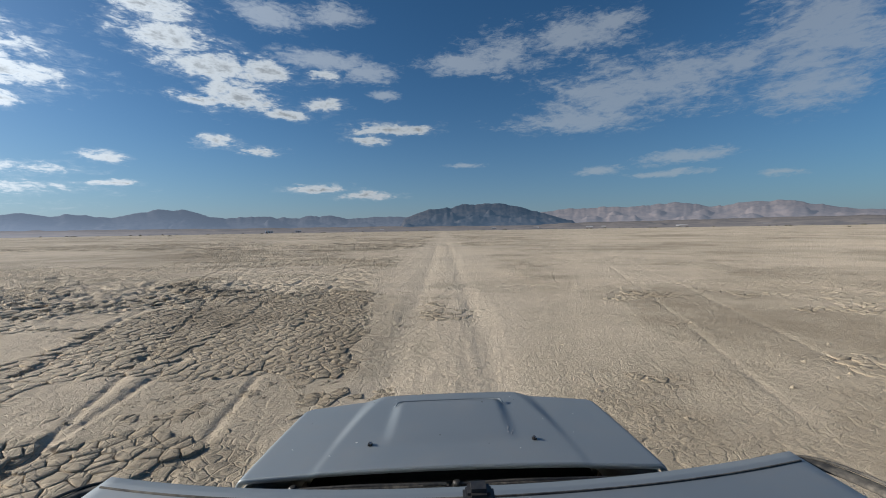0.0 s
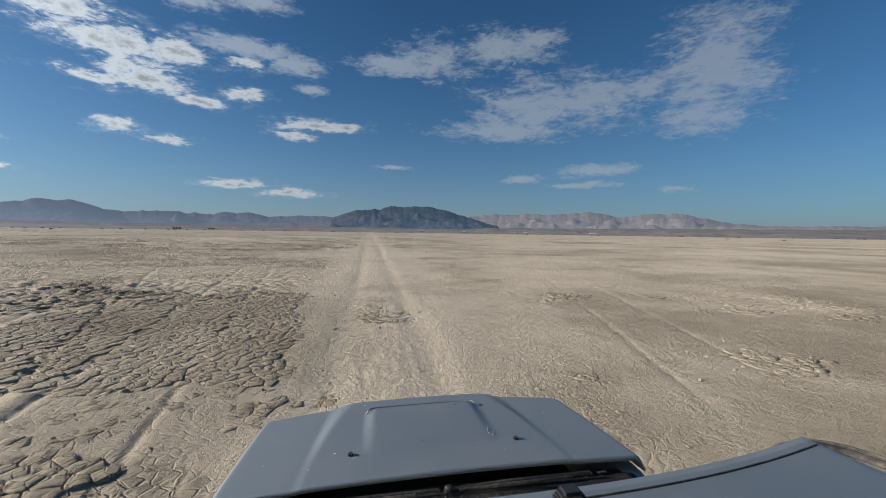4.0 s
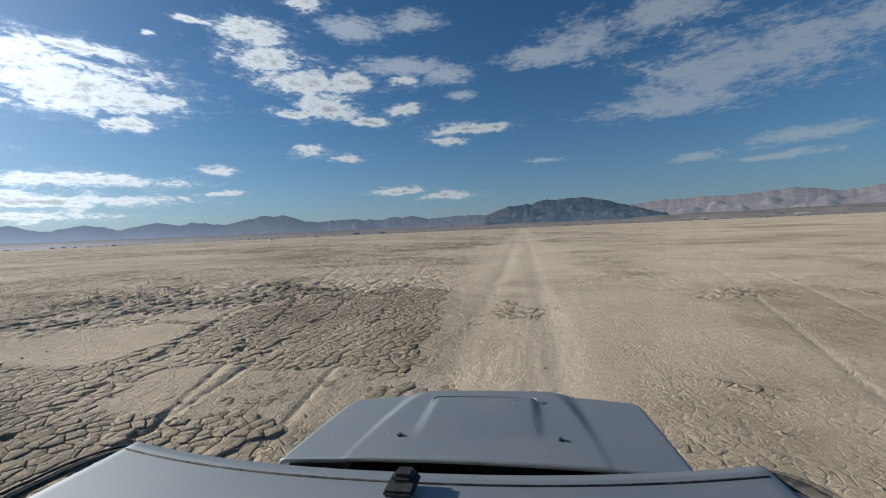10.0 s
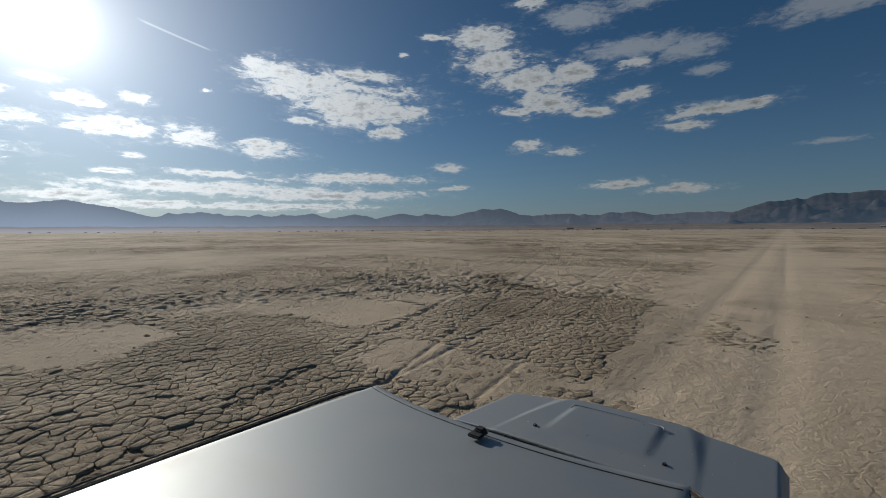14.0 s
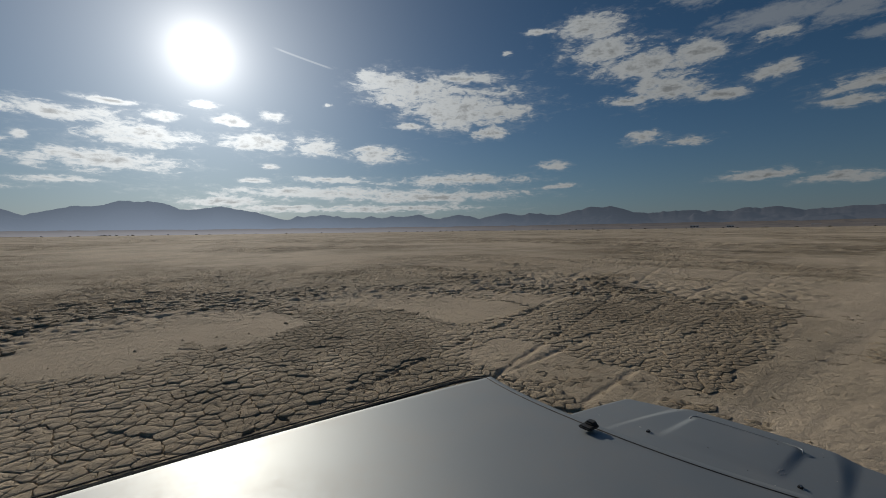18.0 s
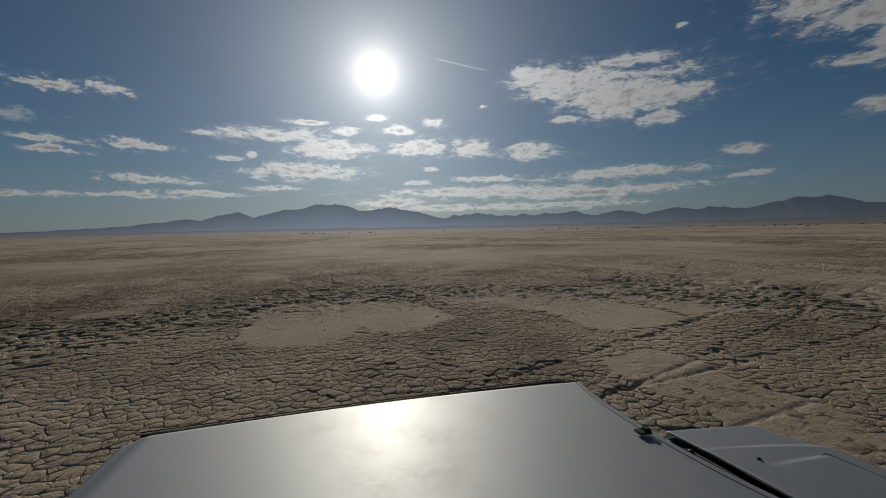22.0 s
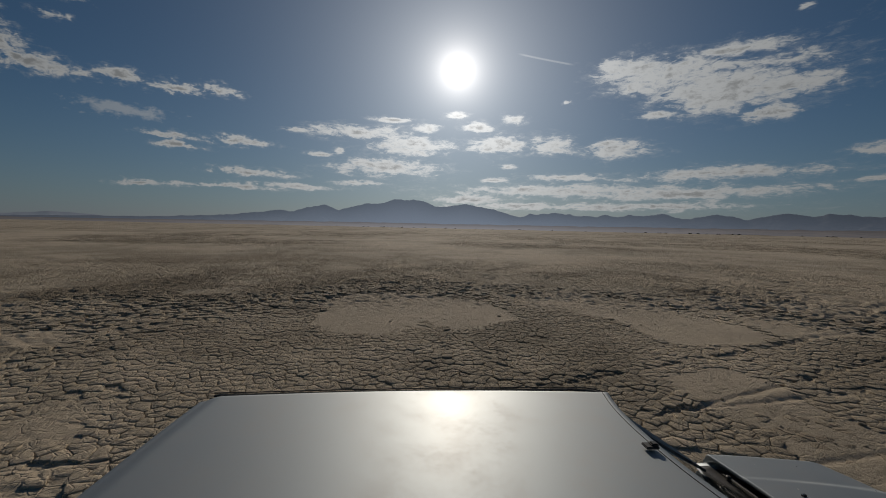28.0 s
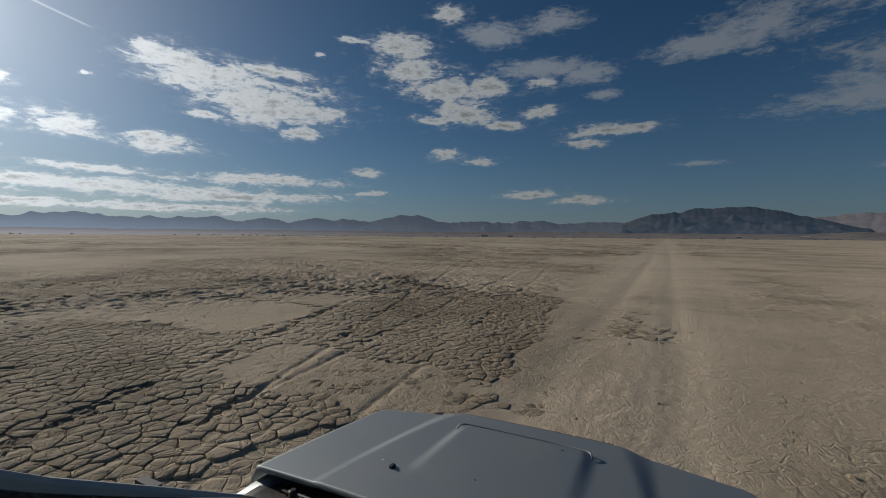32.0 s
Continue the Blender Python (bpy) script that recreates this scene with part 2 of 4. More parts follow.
def mud(n, b):
    at = n.add("ShaderNodeTexCoord", "Object")
    dust = n.add("ShaderNodeAttribute", "Fac", {"attribute_name": "dust"})
    broad = n.noise(n.vec("MULTIPLY", at, (1.0, 0.8, 1.0)), 0.045, 7.0, 0.72)
    patch = n.noise(at, 0.6, 4.0, 0.6)
    grain = n.noise(at, 22.0, 4.0, 0.7)
    fine = n.noise(at, 140.0, 2.0, 0.6)
    base = n.mix(n.span(broad, 0.38, 0.56), (0.350, 0.295, 0.218, 1), (0.605, 0.522, 0.402, 1))
    base = n.mix(n.math("MULTIPLY", n.span(patch, 0.45, 0.75), 0.5), base, (0.395, 0.338, 0.256, 1))
    mid = n.noise(n.vec("MULTIPLY", at, (1.0, 1.3, 1.0)), 0.19, 6.0, 0.68, 0.3)
    cracked = n.math("MULTIPLY", n.span(mid, 0.46, 0.60), n.math("MULTIPLY_ADD", n.add("ShaderNodeAttribute", "Fac", {"attribute_name": "rough"}), 0.75, 0.10))
    base = n.mix(cracked, base, (0.22, 0.186, 0.136, 1))
    # darker crusts of old mud, some metres across, off the driven ground
    crust = n.span(n.noise(at, 0.085, 6.0, 0.70, 0.5), 0.50, 0.60)
    base = n.mix(n.math("MULTIPLY", crust, n.math("SUBTRACT", 0.36, n.math("MULTIPLY", dust, 0.36)), clamp=True), base, (0.265, 0.228, 0.165, 1))
    base = n.mix(n.math("MULTIPLY", dust, 0.75), base, (0.640, 0.556, 0.436, 1))
    base = n.mix(0.5, base, n.mix(grain, (0.30, 0.28, 0.25, 1), (0.62, 0.58, 0.53, 1)), "OVERLAY")
    n.put(base, b.inputs["Base Color"])
    b.inputs["Roughness"].default_value = 0.95
    b.inputs["Diffuse Roughness"].default_value = 0.12
    b.inputs["Specular IOR Level"].default_value = 0.15
    # small shrinkage cracks on the plates, and grit
    warp = n.vec("ADD", at, n.vec("MULTIPLY", n.add("ShaderNodeTexNoise", "Color", None, Vector=at, Scale=6.0), (0.08, 0.08, 0.0)))
    cell = n.add("ShaderNodeTexVoronoi", "Distance", {"feature": "DISTANCE_TO_EDGE"}, Vector=warp, Scale=7.0)
    rough = n.add("ShaderNodeAttribute", "Fac", {"attribute_name": "rough"})
    broken = n.span(n.noise(at, 2.6, 3.0, 0.6), 0.42, 0.60)
    crack = n.math("MULTIPLY", n.span(cell, 0.0, 0.09), n.math("MULTIPLY_ADD", rough, 0.5, n.math("MULTIPLY", broken, 0.18)))
    slab = n.add("ShaderNodeTexVoronoi", "Distance", {"feature": "DISTANCE_TO_EDGE"}, Vector=n.vec("MULTIPLY_ADD", n.add("ShaderNodeTexNoise", "Color", None, Vector=at, Scale=1.3, Detail=3.0), (0.5, 0.5, 0.0), at), Scale=1.7)
    crack = n.math("ADD", crack, n.math("MULTIPLY", n.span(slab, 0.0, 0.10), n.math("MULTIPLY", rough, 1.1)))
    lump = n.math("MULTIPLY", n.noise(at, 5.0, 5.0, 0.65), n.math("ADD", 0.25, n.math("MULTIPLY", rough, 2.2)))
    grit = n.math("ADD", n.math("MULTIPLY", grain, 0.45), n.math("MULTIPLY", fine, 0.3))
    bump(n, b, n.math("ADD", n.math("ADD", crack, lump), grit), 0.9, 0.042)


def rock(dark, light, blue, haze_glow):
    """Far hills: rock with gullies; the hazy air before them painted in as emission."""
    def paint(n, b):
        at = n.add("ShaderNodeTexCoord", "Object")
        big = n.noise(at, 0.004, 6.0, 0.65, 0.6)
        small = n.noise(at, 0.022, 5.0, 0.68, 0.4)
        tone = n.math("ADD", n.math("MULTIPLY", big, 0.55), n.math("MULTIPLY", small, 0.45))
        n.put(n.mix(n.span(tone, 0.38, 0.62), (*dark, 1), (*light, 1)), b.inputs["Base Color"])
        b.inputs["Roughness"].default_value = 1.0
        b.inputs["Specular IOR Level"].default_value = 0.0
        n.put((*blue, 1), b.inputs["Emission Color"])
        # painted air haze: the rock itself glows, more strongly towards the sun
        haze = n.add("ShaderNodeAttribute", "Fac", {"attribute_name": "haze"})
        n.put(n.math("MULTIPLY_ADD", haze, 0.78, haze_glow), b.inputs["Emission Strength"])
    return paint


def paint_coat(n, b):
    at = n.add("ShaderNodeTexCoord", "Object")
    dirt = n.noise(at, 3.0, 6.0, 0.65)
    dusty = n.noise(at, 45.0, 3.0, 0.6)
    flake = n.noise(at, 900.0, 1.0)
    film = n.span(n.math("ADD", n.math("MULTIPLY", dirt, 0.7), n.math("MULTIPLY", dusty, 0.3)), 0.42, 0.72)
    n.put(n.mix(n.math("MULTIPLY", film, 0.35), (0.305, 0.338, 0.355, 1), (0.37, 0.36, 0.345, 1)), b.inputs["Base Color"])
    b.inputs["Metallic"].default_value = 0.8
    n.put(n.math("ADD", 0.60, n.math("MULTIPLY", film, 0.06)), b.inputs["Roughness"])
    b.inputs["Coat Weight"].default_value = 0.06
    b.inputs["Coat Roughness"].default_value = 0.34
    bump(n, b, flake, 0.03, 0.001)


def plain(color, rough, metal=0.0, grain=60.0, wear=0.15):
    def paint(n, b):
        at = n.add("ShaderNodeTexCoord", "Object")
        spots = n.noise(at, grain, 4.0, 0.6)
        soft = n.noise(at, grain / 12, 3.0, 0.6)
        worn = n.math("ADD", n.math("MULTIPLY", spots, 0.5), n.math("MULTIPLY", soft, 0.5))
        n.put(n.mix(n.math("MULTIPLY", n.span(worn, 0.4, 0.7), wear), (*color, 1), (0.38, 0.33, 0.26, 1)), b.inputs["Base Color"])
        n.put(n.math("ADD", rough - 0.06, n.math("MULTIPLY", worn, 0.12)), b.inputs["Roughness"])
        b.inputs["Metallic"].default_value = metal
        bump(n, b, spots, 0.06, 0.002)
    return paint


def glass(n, b):
    b.inputs["Base Color"].default_value = (0.75, 0.82, 0.82, 1)
    b.inputs["Roughness"].default_value = 0.03
    b.inputs["Transmission Weight"].default_value = 1.0
    b.inputs["IOR"].default_value = 1.45


def lamp_glass(n, b):
    glass(n, b)
    b.inputs["Roughness"].default_value = 0.12
    b.inputs["Base Color"].default_value = (0.9, 0.9, 0.88, 1)


MUD = material("dry_mud", mud)
# each rock's last two values: colour and strength of its painted haze
ROCK_WEST = material("rock_blue_haze", rock((0.035, 0.036, 0.042), (0.062, 0.06, 0.065), (0.27, 0.345, 0.465), 0.26))
# a cloud's shadow on the twin-peaked hill is painted into this dark colour
ROCK_HILL = material("rock_cloud_shade", rock((0.022, 0.025, 0.032), (0.070, 0.062, 0.060), (0.17, 0.29, 0.45), 0.15))
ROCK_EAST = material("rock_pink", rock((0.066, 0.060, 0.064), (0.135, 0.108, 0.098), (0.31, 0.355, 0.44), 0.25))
ROCK_SOUTH = material("rock_pale_haze", rock((0.12, 0.12, 0.15), (0.18, 0.18, 0.20), (0.34, 0.41, 0.50), 0.36))
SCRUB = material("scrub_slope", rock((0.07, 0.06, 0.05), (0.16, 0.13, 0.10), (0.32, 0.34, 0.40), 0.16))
SILVER = material("silver_paint", paint_coat)
BLACK = material("black_plastic", plain((0.015, 0.015, 0.016), 0.5))
RUBBER = material("rubber", plain((0.02, 0.02, 0.02), 0.85, wear=0.4))
CHROME = material("bright_trim", plain((0.62, 0.62, 0.63), 0.2, 1.0, wear=0.05))
STEEL = material("wheel_alloy", plain((0.45, 0.45, 0.46), 0.35, 0.9))
CLOTH = material("dark_cloth", plain((0.03, 0.03, 0.035), 0.95))
GLASS = material("window_glass", glass)
LENS = material("lamp_lens", lamp_glass)
AMBER = material("amber_lens", plain((0.6, 0.2, 0.02), 0.2, wear=0.05))
WHITE = material("white_sheet", plain((0.75, 0.74, 0.70), 0.6, grain=0.3))
ROOF = material("grey_sheet", plain((0.35, 0.35, 0.36), 0.6, grain=0.3))
LEAF = material("dusty_leaf", plain((0.06, 0.065, 0.035), 0.9, grain=2.0))


# ---- builders ----
def link(name, bm, mat, parent=None, label="", smooth=False):
    mesh = bpy.data.meshes.new(name)
    bmesh.ops.recalc_face_normals(bm, faces=bm.faces)
    bm.to_mesh(mesh)
    bm.free()
    mesh.materials.append(mat)
    if smooth:
        mesh.shade_smooth()
    ob = new(name, mesh)
    ob.parent = parent
    return tagged(ob, label)


part = link


def hash2(i, j, seed):
    with np.errstate(over="ignore"):
        h = i.astype(np.int64) * 374761393 + j.astype(np.int64) * 668265263 + seed * 974634777
        h = (h ^ (h >> 13)) * 1274126177
        h = h ^ (h >> 16)
    return (h & 0xFFFFFF).astype(np.float64) / 0xFFFFFF


def grain2(x, y, seed=0):
    """Value noise, 0 to 1."""
    i, j = np.floor(x), np.floor(y)
    u, v = x - i, y - j
    u, v = u * u * (3 - 2 * u), v * v * (3 - 2 * v)
    a, b = hash2(i, j, seed), hash2(i + 1, j, seed)
    c, d = hash2(i, j + 1, seed), hash2(i + 1, j + 1, seed)
    return (a * (1 - u) + b * u) * (1 - v) + (c * (1 - u) + d * u) * v


def fbm(x, y, octaves=4, seed=0):
    out, amp, total = 0, 1.0, 0.0
    for o in range(octaves):
        out = out + amp * grain2(x * 2 ** o, y * 2 ** o, seed + o)
        total, amp = total + amp, amp * 0.5
    return out / total


def cells(x, y, seed=0):
    """Distances to the nearest and second nearest of scattered seeds, and the nearest one's chance number."""
    i0, j0 = np.floor(x), np.floor(y)
    f1, f2, pick = np.full(x.shape, 9.0), np.full(x.shape, 9.0), np.zeros(x.shape)
    for di in (-1, 0, 1):
        for dj in (-1, 0, 1):
            i, j = i0 + di, j0 + dj
            d = np.hypot(i + 0.1 + 0.8 * hash2(i, j, seed) - x, j + 0.1 + 0.8 * hash2(i, j, seed + 7) - y)
            closer = d < f1
            f2 = np.where(closer, f1, np.minimum(f2, d))
            pick = np.where(closer, hash2(i, j, seed + 13), pick)
            f1 = np.where(closer, d, f1)
    return f1, f2, pick


def ease(x, lo, hi):
    u = np.clip((x - lo) / (hi - lo), 0, 1)
    return u * u * (3 - 2 * u)


# ---- ground: one sheet of dry mud from under the car to the horizon ----
def road_at(x, y):
    half = 1.1 + 0.9 * ease(y, 5, 16) + 1.0 * (fbm(x * 0.0 + 2.2, y * 0.5, 3, 43) - 0.5)
    return (1 - ease((np.abs(x + (fbm(y * 0.06, y * 0 + 3.1, 2, 41) - 0.5)) - half) / (1.0 + 0.8 * ease(y, 5, 14)), 0, 1)) * ease(y, -30, 4)


def sand_at(x, y):
    """Where blown dust lies smooth over the cracked mud: 0 to 1, with a clear edge."""
    wavy = 0.10 * (fbm(x / 1.1, y / 1.1, 3, 119) - 0.5)
    return ease(fbm(x / 6.5 + 3.7, y / 6.0 + 9.2, 3, 113) + wavy, 0.58, 0.63)


def roughness_of_mud(x, y, road):
    patches = fbm(x / 7.0 + 11, y / 5.0 + 4, 4, 5)
    west = ease(-x + 0.15 * y, -3, 6)
    return (0.25 + 0.75 * ease(patches, 0.36 - 0.05 * west, 0.58 - 0.10 * west)) * (1 - 0.93 * road) * (0.42 + 0.58 * ease(-x + 0.2 * y, -2.5, 3)) * (1 - 0.9 * sand_at(x, y))


def plate_zone(x, y):
    """Where the mud has split into loose plates: 0 to 1."""
    rough = roughness_of_mud(x, y, road_at(x, y))
    spots = fbm(x / 3.1 + 5, y / 2.5 + 2, 4, 57)
    for x0, y0, heading in ((-5.3, 5.3, 20.0), (-3.5, 6.0, 9.0)):
        a = radians(heading)
        across = (x - x0) * math.cos(a) + (y - y0) * math.sin(a) + 0.25 * (fbm(y * 0.2, x * 0.2, 2, 81) - 0.5)
        rough = rough * (1 - 0.7 * np.exp(-((np.abs(across) - 0.75) / 0.15) ** 2))
    return ease(rough + 1.4 * (spots - 0.5), 0.17, 0.52) * (1 - ease(np.hypot(x, y - 2) + 6 * (spots - 0.5), 14, 20))


def ground_height(x, y, spacing, under_plates=True):
    """Height and dustiness of the lake bed. spacing: how far apart the points are there."""
    dist = np.hypot(x, y - 2)
    road = road_at(x, y)
    wheel = np.exp(-((np.abs(x) - 0.78) / 0.30) ** 2) * ease(y, 0, 6)
    rough = roughness_of_mud(x, y, road)
    plated = plate_zone(x, y)
    calm = 1 - rough
    swirl_x, swirl_y = 0.10 * (grain2(x * 4, y * 4, 61) - 0.5), 0.10 * (grain2(x * 4, y * 4, 62) - 0.5)
    f1, f2, pick = cells((x + swirl_x) / 0.17, (y + swirl_y) / 0.17, 3)
    g1, g2, gpick = cells((x + 3 * swirl_x) / 0.46, (y + 3 * swirl_y) / 0.40, 9)
    keep = 1 - ease(spacing, 0.05, 0.16)
    keep_big = 1 - ease(spacing, 0.14, 0.45)
    crack = np.exp(-((f2 - f1) / 0.12) ** 2)
    gap = np.exp(-((g2 - g1) / 0.16) ** 2)
    z = 0.05 * (fbm(x / 9, y / 9, 3, 21) - 0.5) * ease(dist, 3, 12)
    if under_plates:
        z = z - 0.024 * plated
    keep, keep_big = keep * (1 - plated), keep_big * (1 - 0.5 * plated)
    z = z + keep * (rough * (-0.024 * crack + 0.020 * (pick - 0.5) + 0.008 * f1) - 0.007 * calm * (1 - road) * crack * ease(grain2(x * 2.3, y * 2.3, 131), 0.25, 0.7))
    chunky = 0.30 + 0.80 * ease(-x - 0.8 * (y - 2), -1, 3)
    z = z + keep_big * rough * chunky * (-0.030 * gap + 0.040 * (gpick - 0.5)) * (0.3 + 0.7 * ease(fbm(x / 3.1, y / 2.3, 3, 15), 0.35, 0.65))
    z = z + keep * (0.022 * (fbm(x * 5, y * 5, 3, 31) - 0.5) * (0.45 + rough) + 0.010 * (fbm(x * 14, y * 14, 2, 33) - 0.5) * (0.3 + rough))
    # lumps of the wider plain
    outer = ease(dist, 10, 16) * (1 - ease(dist, 110, 190))
    spread = 0.25 + 0.75 * ease(fbm(x / 21 + 3, y / 21 + 8, 4, 207), 0.30, 0.56)
    west = 0.35 + 0.65 * ease(-x + 0.15 * y, -6, 10)
    near_band = 1 - ease(spacing, 0.10, 0.26)
    far_band = ease(spacing, 0.10, 0.26) * (1 - ease(spacing, 0.9, 2.0))
    z = z + outer * spread * west * (1 - 0.9 * road) * (near_band * (0.20 * (fbm(x * 2.7, y * 2.7, 2, 231) - 0.5) - 0.09 * gap) + far_band * 0.30 * (fbm(x * 0.95, y * 0.95, 2, 241) - 0.5))
    # wheel tracks of the road, and loose ridges between them
    z = z - 0.025 * wheel + 0.02 * road * (fbm(x * 3.0, y * 0.35, 3, 51) - 0.5) + 0.014 * keep * road * (fbm(x * 9.0, y * 6.0, 3, 53) - 0.5)
    dusty = np.clip(0.75 * road * (0.55 + 0.45 * wheel) + 0.45 * sand_at(x, y) + 0.25 * ease(fbm(x / 13, y / 2.6, 3, 71), 0.5, 0.7), 0, 1)
    # an older pair of tracks that crosses the cracked mud
    for x0, y0, heading, half, deep in ((-5.3, 5.3, 20.0, 0.75, 0.032), (-3.5, 6.0, 9.0, 0.75, 0.028), (5.4, 7.0, -16.0, 0.75, 0.012), (-2.0, 16.0, 62.0, 0.8, 0.035)):
        a = radians(heading)
        across = (x - x0) * math.cos(a) + (y - y0) * math.sin(a) + 0.25 * (fbm(y * 0.2, x * 0.2, 2, 81) - 0.5)
        along = -(x - x0) * math.sin(a) + (y - y0) * math.cos(a)
        rut = np.exp(-((np.abs(across) - half) / 0.065) ** 2) * ease(along, -4, -2) * (1 - ease(along, 22, 30))
        rut = rut * (1 - road)
        bank = (1 - road) * np.exp(-((np.abs(across) - half - 0.20) / 0.08) ** 2) * ease(along, -4, -2) * (1 - ease(along, 22, 30))
        z = z + keep_big * (-deep * rut + 0.22 * deep * bank * (0.5 + grain2(x * 6, y * 6, 91)))
        dusty = np.clip(dusty + 0.25 * rut, 0, 1)
    return z, dusty


def build_ground():
    fine = np.radians(np.arange(-64, 160, 0.26))             # from the right of the road round to the left rear
    rest = np.radians(np.arange(160, 296, 4.0))
    theta = np.concatenate([fine, rest])                      # turned left from the road's direction
    radii = [0.9]
    while radii[-1] < 55:
        radii.append(radii[-1] * 1.0046)
    while radii[-1] < 200:
        radii.append(radii[-1] * 1.011)
    while radii[-1] < 4850:
        radii.append(radii[-1] * 1.035)
    radii = np.array([0.0005] + radii)
    r, a = np.meshgrid(radii, theta, indexing="ij")
    x, y = -np.sin(a) * r, 2 + np.cos(a) * r
    step = np.gradient(radii)[:, None] * np.ones_like(a)
    z, dusty = ground_height(x, y, step)
    wide = roughness_of_mud(x, y, road_at(x, y))
    far = ease(fbm(x / 21 + 3, y / 21 + 8, 4, 207), 0.36, 0.60)
    wide = wide * (1 - ease(r, 15, 40)) + far * ease(r, 15, 40) * (1 - 0.7 * road_at(x, y)) * (0.30 + 0.70 * ease(-x + 0.15 * y, -6, 10))
    z = z * (1 - ease(r, 200, 600))
    nr, na = r.shape
    verts = np.stack([x, y, z], -1).reshape(-1, 3)
    i = np.arange(nr - 1)[:, None] * na
    j = np.arange(na)[None, :]
    k = (j + 1) % na
    faces = np.stack([i + j, i + na + j, i + na + k, i + k], -1).reshape(-1, 4)
    mesh = bpy.data.meshes.new("ground")
    mesh.vertices.add(len(verts))
    mesh.vertices.foreach_set("co", verts.astype(np.float32).ravel())
    mesh.loops.add(faces.size)
    mesh.loops.foreach_set("vertex_index", faces.astype(np.int32).ravel())
    mesh.polygons.add(len(faces))
    mesh.polygons.foreach_set("loop_start", np.arange(0, faces.size, 4, dtype=np.int32))
    mesh.update(calc_edges=True)
    mesh.attributes.new("dust", "FLOAT", "POINT").data.foreach_set("value", dusty.astype(np.float32).ravel())
    mesh.attributes.new("rough", "FLOAT", "POINT").data.foreach_set("value", wide.astype(np.float32).ravel())
    mesh.materials.append(MUD)
    mesh.shade_smooth()
    return tagged(new("ground", mesh), "pale cracked dry lake bed of tan mud with wheel tracks", "ground", kind="structure")


GROUND = build_ground()


# ---- far hills ----
RIDGE_WEST_A = [
    (135.0, 0.3), (126.0, 0.5), (120.0, 0.62), (115.0, 0.95), (111.5, 1.25), (108.7, 1.6), (107.3, 1.84), (105.1, 1.77), (103.5, 2.38), (101.2, 2.70), (99.5, 2.12), (97.5, 2.63), (95.8, 3.15), (93.4, 3.36),
    (92.1, 3.77), (90.7, 3.58), (89.4, 3.80), (87.8, 3.48), (86.6, 2.94), (84.2, 2.96), (82.2, 3.32), (79.4, 2.93), (77.3, 2.37),
    (75.1, 1.81), (73.0, 2.11), (70.1, 2.34), (67.9, 2.14), (65.0, 1.78), (63.9, 2.08), (62.4, 1.87), (60.9, 2.17)]
RIDGE_WEST_B = [
    (59.0, 1.96), (57.5, 2.26), (55.3, 1.60), (51.9, 2.21), (49.3, 1.78), (45.6, 2.24), (41.2, 2.18), (38.3, 2.04), (34.7, 2.78),
    (32.9, 2.85), (31.1, 2.71), (29.7, 2.08), (27.6, 1.95), (25.2, 2.17), (20.0, 1.93), (17.7, 2.28), (16.6, 2.02), (15.0, 2.24),
    (12.9, 1.67), (10.6, 1.95), (7.9, 1.92), (5.2, 2.02), (1.0, 1.9)]
RIDGE_SOUTH = [
    (175.0, 0.2), (161.2, 0.15), (155.0, 0.2), (147.2, 0.25), (142.2, 0.15), (136.0, 0.3), (131.8, 0.55), (129.0, 0.85), (126.2, 0.7),
    (124.0, 0.5), (118.9, 0.45), (114.5, 0.8), (110.8, 1.14), (107.8, 1.44), (103.0, 1.3)]
RIDGE_HILL = [
    (6.4, 1.2), (5.6, 1.66), (1.9, 2.95), (-1.1, 3.16), (-3.2, 3.75), (-4.4, 3.45), (-6.5, 3.66), (-8.3, 3.64), (-10.7, 2.98), (-13.7, 2.14),
    (-16.7, 1.23), (-18.5, 0.8)]
RIDGE_EAST = [
    (-11.0, 1.9), (-13.7, 2.29), (-16.0, 2.50), (-19.3, 2.70), (-24.8, 2.60), (-27.7, 2.85), (-29.4, 3.05), (-31.2, 2.70), (-34.0, 2.35),
    (-35.4, 2.55), (-36.8, 2.75), (-38.2, 2.60), (-39.2, 2.75), (-41.6, 2.25), (-43.0, 1.9), (-45.0, 1.5), (-47.7, 1.3),
    (-51.8, 1.2), (-55.2, 1.2), (-58.5, 1.3), (-62.5, 1.4), (-70.0, 1.2), (-76.0, 0.8)]
SLOPE = [(180.0, 0.05), (150.0, 0.1), (125.0, 0.28), (100.0, 0.55), (60.0, 0.62), (10.0, 0.66), (-15.0, 0.75), (-40.0, 0.9), (-70.0, 0.8), (-85.0, 0.6)]
REST = [(181.0, 0.3), (200.0, 1.1), (225.0, 0.9), (250.0, 1.5), (270.0, 1.2), (290.0, 0.7)]


